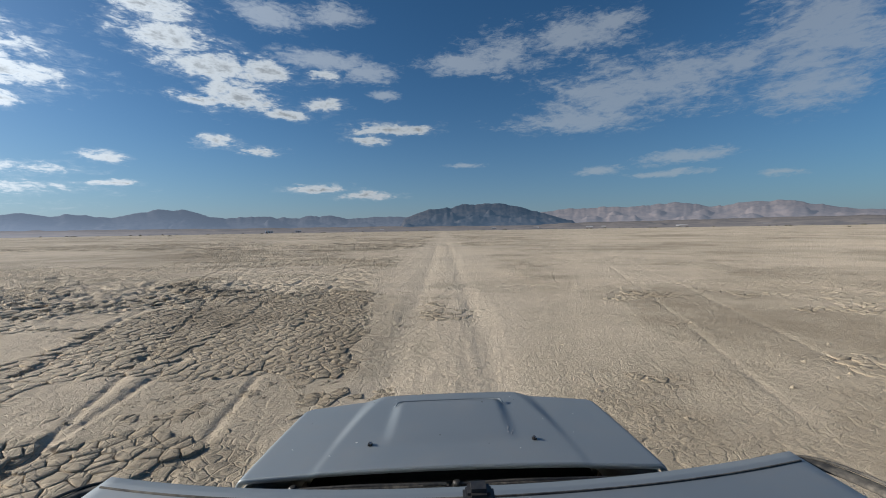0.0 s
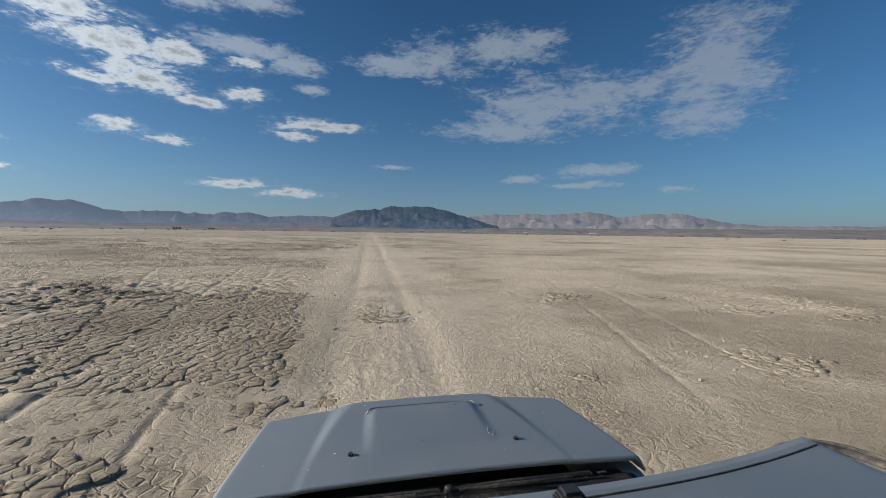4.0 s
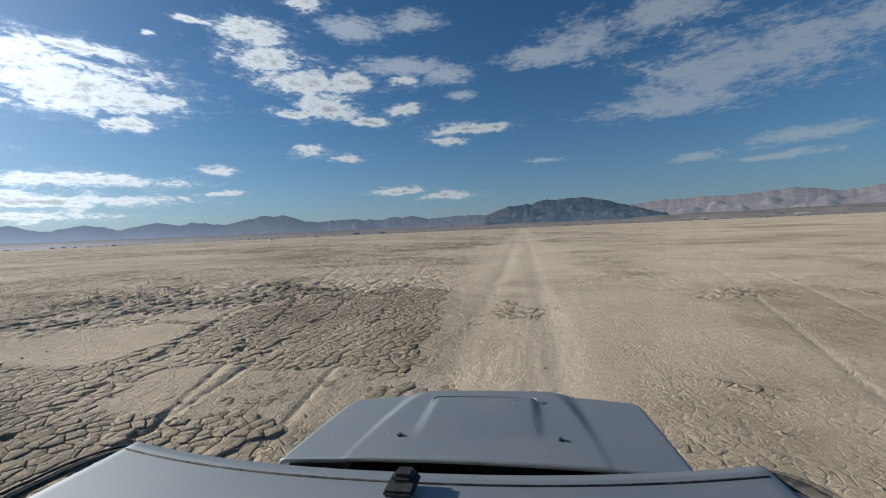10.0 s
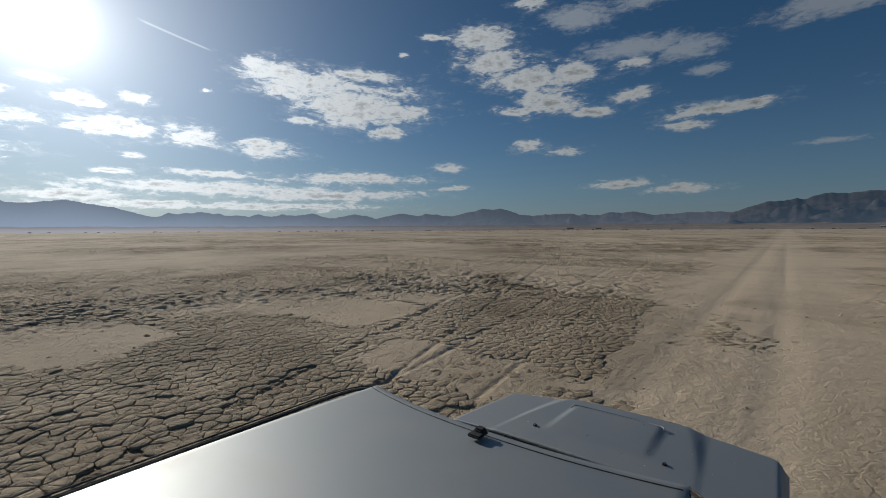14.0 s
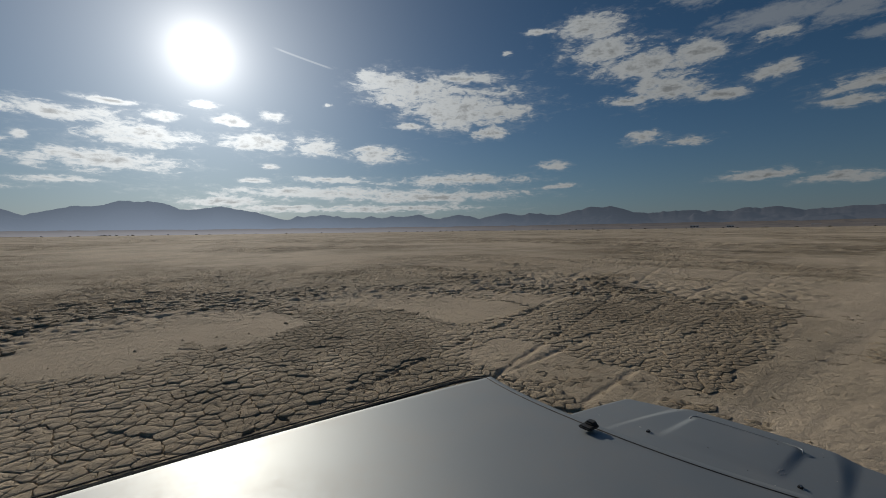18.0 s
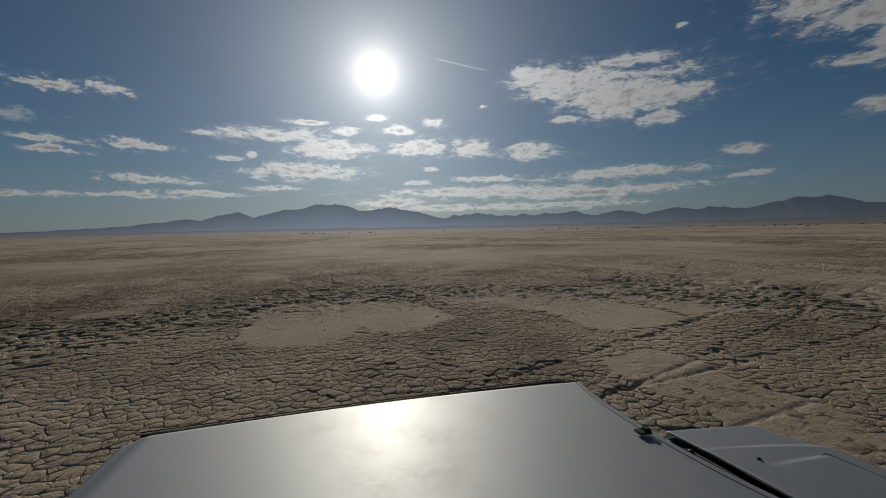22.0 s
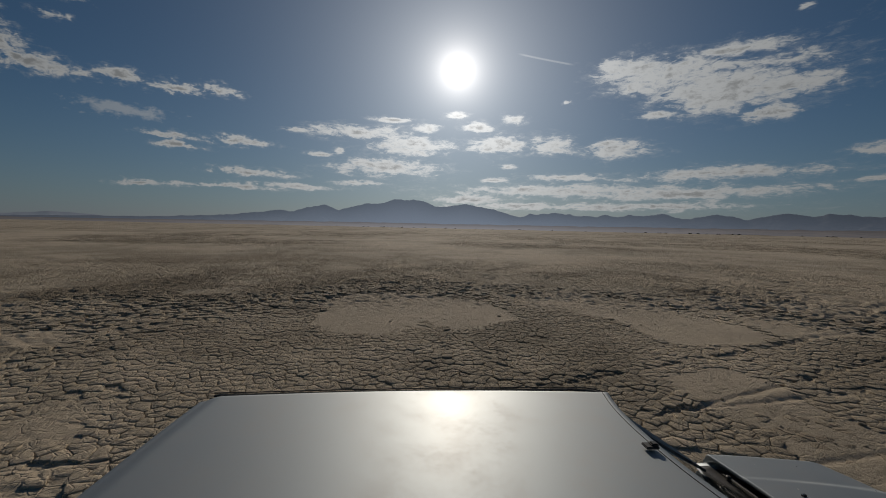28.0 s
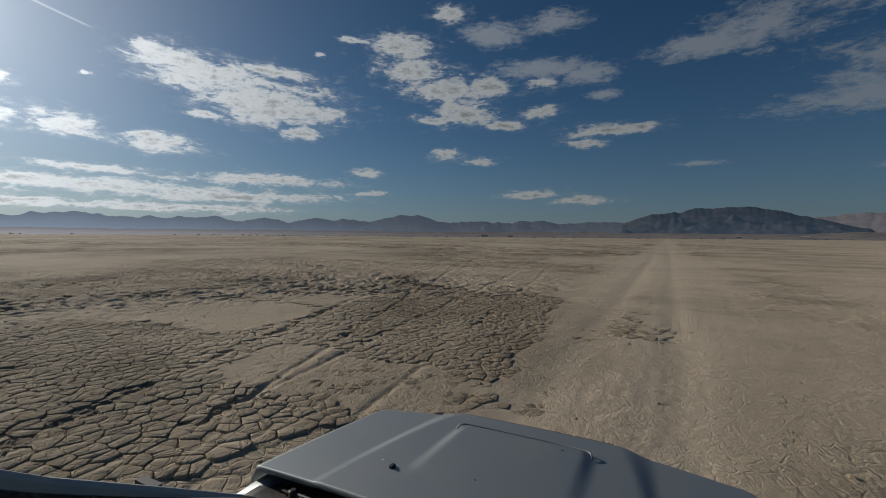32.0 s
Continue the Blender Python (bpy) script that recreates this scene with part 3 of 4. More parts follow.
def hills(name, ridge, near, crest, far, mat, label, seed, gully=0.35, step=0.12):
    """A range of hills whose crest line rises by ridge's degrees over the lake bed."""
    ridge = sorted(ridge)
    a = np.arange(ridge[0][0], ridge[-1][0], step)
    top = np.interp(a, [p[0] for p in ridge], [p[1] for p in ridge])
    jag = 1 - 2 * np.abs(fbm(a * 0.55, a * 0 + 0.4, 4, seed + 5) - 0.5)
    top = top + (0.30 * (fbm(a * 0.9, a * 0, 5, seed) - 0.5) + 0.30 * (jag - 0.8)) * np.minimum(1, top / 2)
    ends = np.minimum(ease(a, a[0], a[0] + 1.2), 1 - ease(a, a[-1] - 1.2, a[-1]))
    width = np.exp(-(np.arange(-4, 4.01, step) / 1.6) ** 2)
    edge = np.pad(top, len(width) // 2, mode="edge")
    swell = np.convolve(edge, width / width.sum(), mode="same")[len(width) // 2:][:len(top)]
    top, swell = (np.tan(np.radians(t * ends)) * crest for t in (top, swell))
    s = np.concatenate([np.linspace(0, 1, 40), np.linspace(1.06, 1.6, 8)])
    A, S = np.meshgrid(a, s, indexing="ij")
    bend = 1.8 * (fbm(A * 0.35, S * 2.0, 3, seed + 30) - 0.5)
    spur = 1 - np.abs(fbm(A * 0.5 + bend, S * 2.6 + bend, 4, seed + 20) - 0.5) * 2.4
    rise = np.where(S <= 1, np.clip(S, 0, 1) ** 1.7, np.clip(1 - (S - 1) / 0.6, 0, 1))
    # foothills that stand before the crest
    for k, (c, share, width) in enumerate(((0.30, 0.34, 0.26), (0.52, 0.55, 0.26), (0.74, 0.78, 0.26))):
        mid = c + 0.22 * (fbm(A * 0.22, A * 0 + k, 3, seed + 60 + k) - 0.5)
        peak = share * np.clip(0.1 + 1.7 * fbm(A * (0.26 + 0.07 * k), A * 0 + 3 * k, 2, seed + 70 + k) - 0.25, 0.1, 1.1)
        rise = np.maximum(rise, np.where(S <= 1, peak * np.clip(1 - np.abs(S - mid) / width, 0, 1) ** 0.9, 0))
    cut = np.where(S <= 1, gully * spur * np.sin(np.pi * np.clip(S, 0, 1)), 0)
    z = (top - swell)[:, None] * np.where(S <= 1, np.clip(S, 0, 1) ** 5, rise) + swell[:, None] * np.clip(rise * (1 - cut) + 0.04 * (fbm(A * 1.2, S * 7, 3, seed + 40) - 0.5) * np.sin(np.pi * np.clip(S, 0, 1)), 0, 2) - 0.6 * (S < 0.01)
    r = np.where(S <= 1, near + (crest - near) * S, crest + (far - crest) * (S - 1) / 0.6)
    x, y = -np.sin(np.radians(A)) * r, np.cos(np.radians(A)) * r
    n, m = A.shape
    verts = np.stack([x, y, z], -1).reshape(-1, 3)
    i, j = np.arange(n - 1)[:, None] * m, np.arange(m - 1)[None, :]
    faces = np.stack([i + j, i + j + 1, i + m + j + 1, i + m + j], -1).reshape(-1, 4)
    mesh = bpy.data.meshes.new(name)
    mesh.from_pydata(verts.tolist(), [], faces.tolist())
    # weight of the painted haze: more towards the sun and lower down
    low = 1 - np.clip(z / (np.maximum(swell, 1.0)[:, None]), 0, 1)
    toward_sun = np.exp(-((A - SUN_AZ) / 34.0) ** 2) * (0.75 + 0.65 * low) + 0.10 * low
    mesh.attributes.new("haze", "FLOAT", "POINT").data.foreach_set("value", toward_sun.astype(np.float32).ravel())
    mesh.materials.append(mat)
    mesh.shade_smooth()
    return tagged(new(name, mesh), label, "hills", kind="structure")


hills("backdrop_west", RIDGE_WEST_A + RIDGE_WEST_B, 3600, 4250, 4700, ROCK_WEST, "long mountain range, blue-grey from painted haze", 1, 0.15)
hills("backdrop_south", RIDGE_SOUTH, 3900, 4400, 4750, ROCK_SOUTH, "low hills far beyond the lake bed, pale blue from painted haze", 2)
hills("backdrop_hill", RIDGE_HILL, 2900, 3450, 3900, ROCK_HILL, "rocky twin-peaked hill, its cloud shadow painted as dark rock", 3, 0.18)
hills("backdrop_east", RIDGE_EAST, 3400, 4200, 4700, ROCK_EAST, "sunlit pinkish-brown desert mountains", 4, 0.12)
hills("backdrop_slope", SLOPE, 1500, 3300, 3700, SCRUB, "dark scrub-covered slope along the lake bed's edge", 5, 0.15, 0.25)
hills("backdrop_rest", REST, 3400, 4200, 4700, ROCK_WEST, "low mountains across the plain, blue-grey from painted haze", 6, 0.3, 0.4)


# ---- the parked car ----
CAR_X = 0.04


def sheet(fn, nu, nv, thick=0.0):
    """A curved panel: fn(u, v) gives a point, u and v from 0 to 1; thick: how far its underside lies below."""
    bm = bmesh.new()
    top = [[bm.verts.new(fn(i / nu, j / nv)) for j in range(nv + 1)] for i in range(nu + 1)]
    low = [[bm.verts.new(Vector(v.co) - Vector((0, 0, thick))) for v in row] for row in top] if thick else None
    for i in range(nu):
        for j in range(nv):
            bm.faces.new((top[i][j], top[i + 1][j], top[i + 1][j + 1], top[i][j + 1]))
            if thick:
                bm.faces.new((low[i][j], low[i][j + 1], low[i + 1][j + 1], low[i + 1][j]))
    if thick:
        rim = ([(i, 0) for i in range(nu)] + [(nu, j) for j in range(nv)] + [(i, nv) for i in range(nu, 0, -1)] + [(0, j) for j in range(nv, 0, -1)])
        for (a, b), (c, d) in zip(rim, rim[1:] + rim[:1]):
            bm.faces.new((top[a][b], low[a][b], low[c][d], top[c][d]))
    return bm


def block(cx, cy, cz, sx, sy, sz, bevel=0.01, turn=None):
    bm = bmesh.new()
    bmesh.ops.create_cube(bm, size=1.0)
    bmesh.ops.scale(bm, vec=(sx, sy, sz), verts=bm.verts)
    if bevel:
        bmesh.ops.bevel(bm, geom=list(bm.edges), offset=bevel, segments=2, affect="EDGES")
    if turn:
        bmesh.ops.transform(bm, matrix=turn, verts=bm.verts)
    bmesh.ops.translate(bm, vec=(cx, cy, cz), verts=bm.verts)
    return bm


def slab(outline, x0, x1, bevel=0.012):
    """A side panel: an outline of (y, z), from x0 to x1."""
    bm = bmesh.new()
    face = bm.faces.new([bm.verts.new((x0, y, z)) for y, z in outline])
    made = bmesh.ops.extrude_face_region(bm, geom=[face])
    bmesh.ops.translate(bm, vec=(x1 - x0, 0, 0), verts=[v for v in made["geom"] if isinstance(v, bmesh.types.BMVert)])
    if bevel:
        edges = [e for e in bm.edges if all(abs(v.co.x - x1) < 1e-5 for v in e.verts)]
        bmesh.ops.bevel(bm, geom=edges, offset=bevel, segments=2, affect="EDGES")
    return bm


def tube(points, radius, sides=8, flat=1.0):
    """A bar along points; flat squeezes it in height."""
    bm = bmesh.new()
    rings = []
    pts = [Vector(p) for p in points]
    for k, p in enumerate(pts):
        d = (pts[min(k + 1, len(pts) - 1)] - pts[max(k - 1, 0)]).normalized()
        side = d.cross(Vector((0, 0, 1)))
        side = side.normalized() if side.length > 1e-4 else Vector((1, 0, 0))
        up = side.cross(d)
        r = radius(k / (len(pts) - 1)) if callable(radius) else radius
        rings.append([bm.verts.new(p + r * (math.cos(2 * math.pi * s / sides) * side + flat * math.sin(2 * math.pi * s / sides) * up)) for s in range(sides)])
    for a, b in zip(rings, rings[1:]):
        for s in range(sides):
            bm.faces.new((a[s], a[(s + 1) % sides], b[(s + 1) % sides], b[s]))
    bm.faces.new(rings[0])
    bm.faces.new(rings[-1])
    return bm


def smooth_line(points, n=6):
    """A curve through points, with n steps between each two."""
    p = [Vector(q) for q in points]
    p = [2 * p[0] - p[1]] + p + [2 * p[-1] - p[-2]]
    out = []
    for a, b, c, d in zip(p, p[1:], p[2:], p[3:]):
        for k in range(n):
            t = k / n
            out.append(0.5 * (2 * b + (c - a) * t + (2 * a - 5 * b + 4 * c - d) * t * t + (3 * b - a - 3 * c + d) * t ** 3))
    return out + [p[-2]]


def lathe(profile, sides=32, axis="X"):
    """A turned shape: profile of (along, radius)."""
    bm = bmesh.new()
    rings = []
    for a, r in profile:
        ring = []
        for s in range(sides):
            c, d = r * math.cos(2 * math.pi * s / sides), r * math.sin(2 * math.pi * s / sides)
            ring.append(bm.verts.new((a, c, d) if axis == "X" else (c, d, a)))
        rings.append(ring)
    for a, b in zip(rings, rings[1:]):
        for s in range(sides):
            bm.faces.new((a[s], a[(s + 1) % sides], b[(s + 1) % sides], b[s]))
    bm.faces.new(rings[0])
    bm.faces.new(rings[-1])
    return bm


def soft(v, lo, hi):
    u = min(1, max(0, (v - lo) / (hi - lo)))
    return u * u * (3 - 2 * u)


car = tagged(new("car"), "silver four-wheel-drive car with a dusty scooped bonnet, parked on dry mud", "car")
car.location, car.rotation_euler = (CAR_X + 0.004, 0, -0.010), (0, radians(-1.35), 0)

BON_REAR, BON_LONG = 1.595, 0.875


def bonnet_point(u, v):
    """u across, v from the rear edge to the nose."""
    half = 0.872 - 0.012 * v - 0.05 * soft(v, 0.9, 1.0)
    x = (2 * u - 1) * half
    ax = abs(x)
    s = v
    y = BON_REAR - 0.012 * (ax / 0.86) ** 2 + BON_LONG * s - 0.05 * soft(ax, 0.45, 0.86) * s
    z = 1.136 - 0.070 * s ** 1.25 - 0.018 * (ax / 0.86) ** 2 - 0.055 * soft(ax, half - 0.05, half) ** 2 - 0.05 * soft(s, 0.93, 1.0) ** 2
    w = 0.55 - 0.06 * s
    z += (0.004 + 0.024 * soft(s, 0.1, 0.9)) * (1 - soft(ax, w - 0.025 - 0.12 * s * s, w + 0.014))
    grow = soft(s, 0.20, 0.34) * (1 - soft(s, 0.735, 0.765))
    z += (0.006 + 0.012 * soft(s, 0.2, 0.74)) * grow * (1 - soft(ax, 0.240 + 0.02 * (1 - s), 0.305 + 0.02 * (1 - s)))
    z += 0.004 * math.exp(-((s - 0.745) / 0.013) ** 2) * (1 - soft(ax, 0.24, 0.28))
    return (x, y, z)


bonnet = part("bonnet", sheet(bonnet_point, 150, 110, 0.02), SILVER, car, "silver bonnet with a raised middle and a flat scoop, dusty", True)
lip_line = [(-0.292, 0.700), (-0.282, 0.728), (-0.262, 0.742), (-0.1, 0.746), (0.1, 0.746), (0.262, 0.742), (0.282, 0.728), (0.292, 0.700)]
lip_points = []
for lx, ls in lip_line:
    base = bonnet_point(0.5 + lx / 1.716, ls)
    lip_points.append((lx, base[1], bonnet_point(0.5 + lx * 0.85 / 1.716, 0.72)[2] + 0.001 - 0.010 * (abs(lx) > 0.285)))
part("scoop_lip", tube(lip_points, 0.004), SILVER, bonnet, "rounded front lip of the bonnet scoop", True)
for sx in (-0.357, 0.375):
    z = bonnet_point(0.5 + sx / 1.72, 0.235)[2]
    nozzle = part("washer_nozzle", block(sx, 1.80, z + 0.004, 0.020, 0.026, 0.016, 0.005), BLACK, bonnet, "black washer nozzle")
    part("nozzle_tip", block(sx + 0.004, 1.790, z + 0.013, 0.008, 0.010, 0.006, 0.002), CHROME, nozzle)

# chips and bird marks on the bonnet's paint
chips = random.Random(5)
for k in range(16):
    u, v = chips.uniform(0.08, 0.92), chips.uniform(0.1, 0.9)
    p = Vector(bonnet_point(u, v))
    size = chips.uniform(0.002, 0.005)
    part("paint_chip", block(p.x, p.y, p.z + 0.0005, size * chips.uniform(0.7, 2.2), size, 0.0016, 0), WHITE if k % 3 else BLACK, bonnet)

# a dry bird mark beside the scoop, and the rubber seal along the bonnet's nose
mark = random.Random(8)
for k in range(7):
    x, v = 0.285 + mark.uniform(-0.02, 0.02), 0.33 + mark.uniform(-0.04, 0.04)
    p = Vector(bonnet_point(0.5 + x / 1.72, v))
    part("bird_mark", block(p.x, p.y, p.z + 0.0006, mark.uniform(0.002, 0.005), mark.uniform(0.004, 0.014), 0.0014, 0), ROOF, bonnet)
part("bonnet_seal", tube([(x, bonnet_point(0.5 + x / 1.72, 0.965)[1], bonnet_point(0.5 + x / 1.72, 0.965)[2] + 0.003) for x in np.linspace(-0.34, 0.34, 15)], 0.004, 6), RUBBER, bonnet, "black rubber seal along the nose")

# cowl, wipers
def cowl_point(u, v):
    x = (2 * u - 1) * 0.80
    return (x, 1.50 + 0.125 * v - 0.06 * (x / 0.8) ** 2 * (1 - v), 1.062 - 0.012 * (x / 0.8) ** 2 + 0.012 * math.sin(v * math.pi))


cowl = part("cowl", sheet(cowl_point, 40, 8, 0.03), BLACK, car, "black plastic cowl panel", True)
for k in range(22):
    x = -0.66 + k * 0.063
    part("cowl_slot", block(x, 1.572, 1.075, 0.040, 0.016, 0.004, 0.0015), RUBBER, cowl)
for x0, x1 in ((-0.62, -0.02), (0.02, 0.60)):
    wiper = part("wiper", tube([(x0, 1.565, 1.082), (x0 * 0.6 + x1 * 0.4, 1.556, 1.094), (x1, 1.553, 1.092)], 0.007), BLACK, car, "black wiper arm")
    part("wiper_blade", block((x0 + x1) / 2 - 0.02, 1.545, 1.088, 0.46, 0.008, 0.012, 0.002), RUBBER, wiper)
    part("wiper_pivot", lathe([(1.065, 0.016), (1.092, 0.016), (1.097, 0.010)], 12, "Z"), BLACK, wiper).location = (x0, 1.565, 0)


# windscreen and cabin
def screen_point(u, v):
    a = 2 * u - 1
    half = 0.735 - 0.135 * v
    y = 1.562 - 0.07 * a * a * (1 - 0.5 * v) - 0.865 * v
    z = 1.066 + 0.525 * v - 0.012 * math.sin(math.pi * v)
    return (a * half, y, z)


windscreen = part("windscreen", sheet(screen_point, 30, 20, 0.006), GLASS, car, "raked windscreen with grey tint", True)
windscreen.visible_shadow = False
rim = [screen_point(0, k / 10) for k in range(11)] + [screen_point(k / 14, 1) for k in range(1, 15)] + [screen_point(1, 1 - k / 10) for k in range(1, 11)]
part("windscreen_seal", tube(rim, 0.011, 6), RUBBER, windscreen, "black rubber seal")


def roof_point(u, v):
    a = 2 * u - 1
    front = 0.690 + 0.100 * abs(a) ** 2.2 - 0.045 * soft(abs(a), 0.93, 1.0)
    y = front - (front + 1.62) * v
    half = 0.700 + 0.006 * soft(v, 0.0, 0.12)
    z = 1.630 + 0.02 * math.sin(math.pi * min(1, v * 1.02)) - 0.010 * a * a - 0.03 * soft(abs(a), 0.93, 1.0) - 0.03 * soft(v, 0.95, 1.0)
    return (a * half, y, z)


roof = part("roof", sheet(roof_point, 60, 120, 0.03), SILVER, car, "silver roof panel, dusty", True)
part("roof_seam", tube([Vector(roof_point(u, 0.014)) + Vector((0, 0, 0.0005)) for u in np.linspace(0.04, 0.96, 40)], 0.0022, 6), RUBBER, roof, "thin black seam along the roof's front edge")
for side in (-1, 1):
    # drip rail and dark wind deflector round the front corner of each door
    rail = [(side * 0.52, 0.758, 1.580), (side * 0.57, 0.778, 1.588), (side * 0.625, 0.789, 1.593), (side * 0.675, 0.785, 1.596), (side * 0.712, 0.762, 1.599), (side * 0.738, 0.715, 1.601),
            (side * 0.752, 0.640, 1.603), (side * 0.760, 0.45, 1.605), (side * 0.760, -0.6, 1.605), (side * 0.750, -1.55, 1.595)]
    rail = [(x - side * 0.028, y - 0.020, z + 0.022) for x, y, z in rail]
    part("drip_rail", tube(smooth_line(rail), lambda k: 0.0015 + 0.002 * soft(k, 0, 0.5), 10, 0.8), RUBBER, roof, "dark drip rail", True)
    inner = [(side * 0.50, 0.752, 1.577), (side * 0.56, 0.768, 1.584), (side * 0.615, 0.774, 1.588), (side * 0.660, 0.768, 1.590), (side * 0.692, 0.745, 1.592), (side * 0.714, 0.700, 1.593),
             (side * 0.726, 0.630, 1.594), (side * 0.732, 0.45, 1.595), (side * 0.732, -0.6, 1.595), (side * 0.720, -1.55, 1.585)]
    inner = [(x - side * 0.014, y - 0.012, z + 0.022) for x, y, z in inner]
    part("wind_deflector", tube(smooth_line(inner), lambda k: 0.003 + 0.011 * soft(k, 0, 0.25), 10, 0.45), RUBBER, roof, "smoked black wind deflector", True)
    part("front_pillar", tube([(side * 0.775, 1.50, 1.03), (side * 0.735, 1.22, 1.22), (side * 0.685, 0.92, 1.42), (side * 0.640, 0.72, 1.575)], 0.032, 10), SILVER, car)
    for y, lean in ((0.47, 0.02), (-0.35, 0.02), (-1.50, 0.18)):
        part("pillar", tube([(side * 0.80, y - lean, 0.98), (side * 0.755, y, 1.3), (side * 0.69, y + lean, 1.585)], 0.038, 8), SILVER, car)
    for y0, y1, t0, t1 in ((1.36, 0.50, 0.66, 0.50), (0.44, -0.31, 0.44, -0.31), (-0.39, -1.46, -0.38, -1.30)):
        pane = part("side_window", sheet(lambda u, v: (side * (0.812 - 0.125 * v - 0.02 * v * v), (y0 + (y1 - y0) * u) * (1 - v) + (t0 + (t1 - t0) * u) * v, 0.99 + 0.60 * v), 8, 6, 0.004), GLASS, car, "dark side window", True)
        pane.visible_shadow = False


def arch(y, z, r, n=14):
    return [(y + r * math.cos(math.pi * k / n), z + r * math.sin(math.pi * k / n)) for k in range(n + 1)]


AXLE_F, AXLE_R, HUB = 1.98, -0.60, 0.37
for side in (-1, 1):
    x0, x1 = side * 0.76, side * 0.868
    fender = [(1.46, 1.055), (1.62, 1.062), (2.10, 1.035), (2.40, 0.995), (2.49, 0.93), (2.50, 0.60), (AXLE_F + 0.45, 0.42)] + arch(AXLE_F, HUB, 0.44)[1:-1] + [(1.50, 0.40), (1.46, 0.36)]
    wing = part("front_wing", slab(fender, x0, x1, 0.03), SILVER, car, "silver front wing", True)
    part("wing_flare", tube([(side * 0.872, y, z) for y, z in arch(AXLE_F, HUB, 0.455)], 0.03, 8), BLACK, wing, "black arch flare")
    part("side_lamp", block(side * 0.872, 2.34, 0.80, 0.012, 0.10, 0.05, 0.004), AMBER, wing, "amber side lamp")
    door = part("front_door", slab([(1.45, 1.035), (0.47, 1.02), (0.47, 0.36), (1.45, 0.36)], x0, x1, 0.02), SILVER, car, "silver front door", True)
    part("door_handle", block(side * 0.878, 0.58, 0.90, 0.02, 0.13, 0.03, 0.006), BLACK, door, "black door handle")
    part("rub_strip", block(side * 0.874, 0.96, 0.62, 0.014, 0.94, 0.05, 0.004), BLACK, door, "black rub strip")
    door = part("rear_door", slab([(0.46, 1.02), (-0.34, 1.01), (-0.34, 0.74), (-0.22, 0.62), (-0.14, 0.36), (0.46, 0.36)], x0, x1, 0.02), SILVER, car, "silver rear door", True)
    part("door_handle", block(side * 0.878, -0.22, 0.90, 0.02, 0.13, 0.03, 0.006), BLACK, door, "black door handle")
    quarter = [(-0.35, 1.01), (-0.35, 0.72), (-0.25, 0.60), (AXLE_R + 0.44, 0.40)] + arch(AXLE_R, HUB, 0.44)[1:-1] + [(AXLE_R - 0.44, 0.40), (-1.66, 0.42), (-1.70, 0.7), (-1.66, 0.99)]
    part("rear_quarter", slab(quarter, x0, x1, 0.03), SILVER, car, "silver rear quarter panel", True)
    mirror = part("door_mirror", block(side * 0.985, 1.28, 1.11, 0.17, 0.09, 0.13, 0.03), BLACK, car, "black door mirror")
    part("mirror_glass", block(side * 0.985, 1.232, 1.11, 0.145, 0.006, 0.105, 0.002), CHROME, mirror)
    part("mirror_arm", block(side * 0.885, 1.28, 1.06, 0.07, 0.05, 0.035, 0.01), BLACK, mirror)
    lamp = part("headlamp", block(side * 0.62, 2.455, 0.86, 0.24, 0.05, 0.15, 0.012), LENS, car, "clear rectangular headlamp")
    part("lamp_bezel", tube([(side * 0.49, 2.47, 0.78), (side * 0.75, 2.47, 0.78), (side * 0.75, 2.47, 0.94), (side * 0.49, 2.47, 0.94), (side * 0.49, 2.47, 0.78)], 0.012, 6), CHROME, lamp)
    for y in (AXLE_F, AXLE_R):
        wheel = new("wheel")
        wheel.parent = car
        wheel.location = (side * 0.76, y, HUB)
        part("tyre", lathe([(-0.11, 0.22), (-0.115, 0.30), (-0.10, 0.355), (-0.05, 0.37), (0.05, 0.37), (0.10, 0.355), (0.115, 0.30), (0.11, 0.22)], 40), RUBBER, wheel, "black all-terrain tyre", True)
        part("wheel_disc", lathe([(-0.09, 0.05), (-0.085, 0.21), (-0.10, 0.228), (0.10, 0.228), (0.085, 0.21), (0.07, 0.10), (0.09, 0.05)], 30), STEEL, wheel, "alloy wheel", True)

part("grille", block(0, 2.45, 0.86, 0.94, 0.05, 0.20, 0.01), BLACK, car, "black grille")
for k in range(9):
    part("grille_bar", block(-0.40 + k * 0.10, 2.480, 0.86, 0.03, 0.02, 0.18, 0.005), SILVER, car)
part("nose_panel", block(0, 2.43, 0.975, 1.58, 0.06, 0.05, 0.015), SILVER, car, "silver nose panel")
part("front_bumper", block(0, 2.56, 0.58, 1.72, 0.16, 0.20, 0.03), BLACK, car, "black front bumper")
part("rear_bumper", block(0, -1.75, 0.56, 1.70, 0.14, 0.18, 0.03), BLACK, car, "black rear bumper")
part("tailgate", block(0, -1.66, 0.80, 1.52, 0.07, 0.55, 0.02), SILVER, car, "silver tailgate")
part("rear_window", sheet(lambda u, v: ((2 * u - 1) * (0.72 - 0.06 * v), -1.67 + 0.10 * v, 1.06 + 0.52 * v), 8, 5, 0.005), GLASS, car, "dark rear window").visible_shadow = False
part("floor_pan", block(0, 0.35, 0.40, 1.50, 3.9, 0.08, 0.01), BLACK, car)
part("engine_bay", block(0, 2.0, 0.80, 1.30, 0.80, 0.30, 0.02), BLACK, car)
part("bulkhead", block(0, 1.46, 0.74, 1.50, 0.05, 0.62, 0.01), BLACK, car)
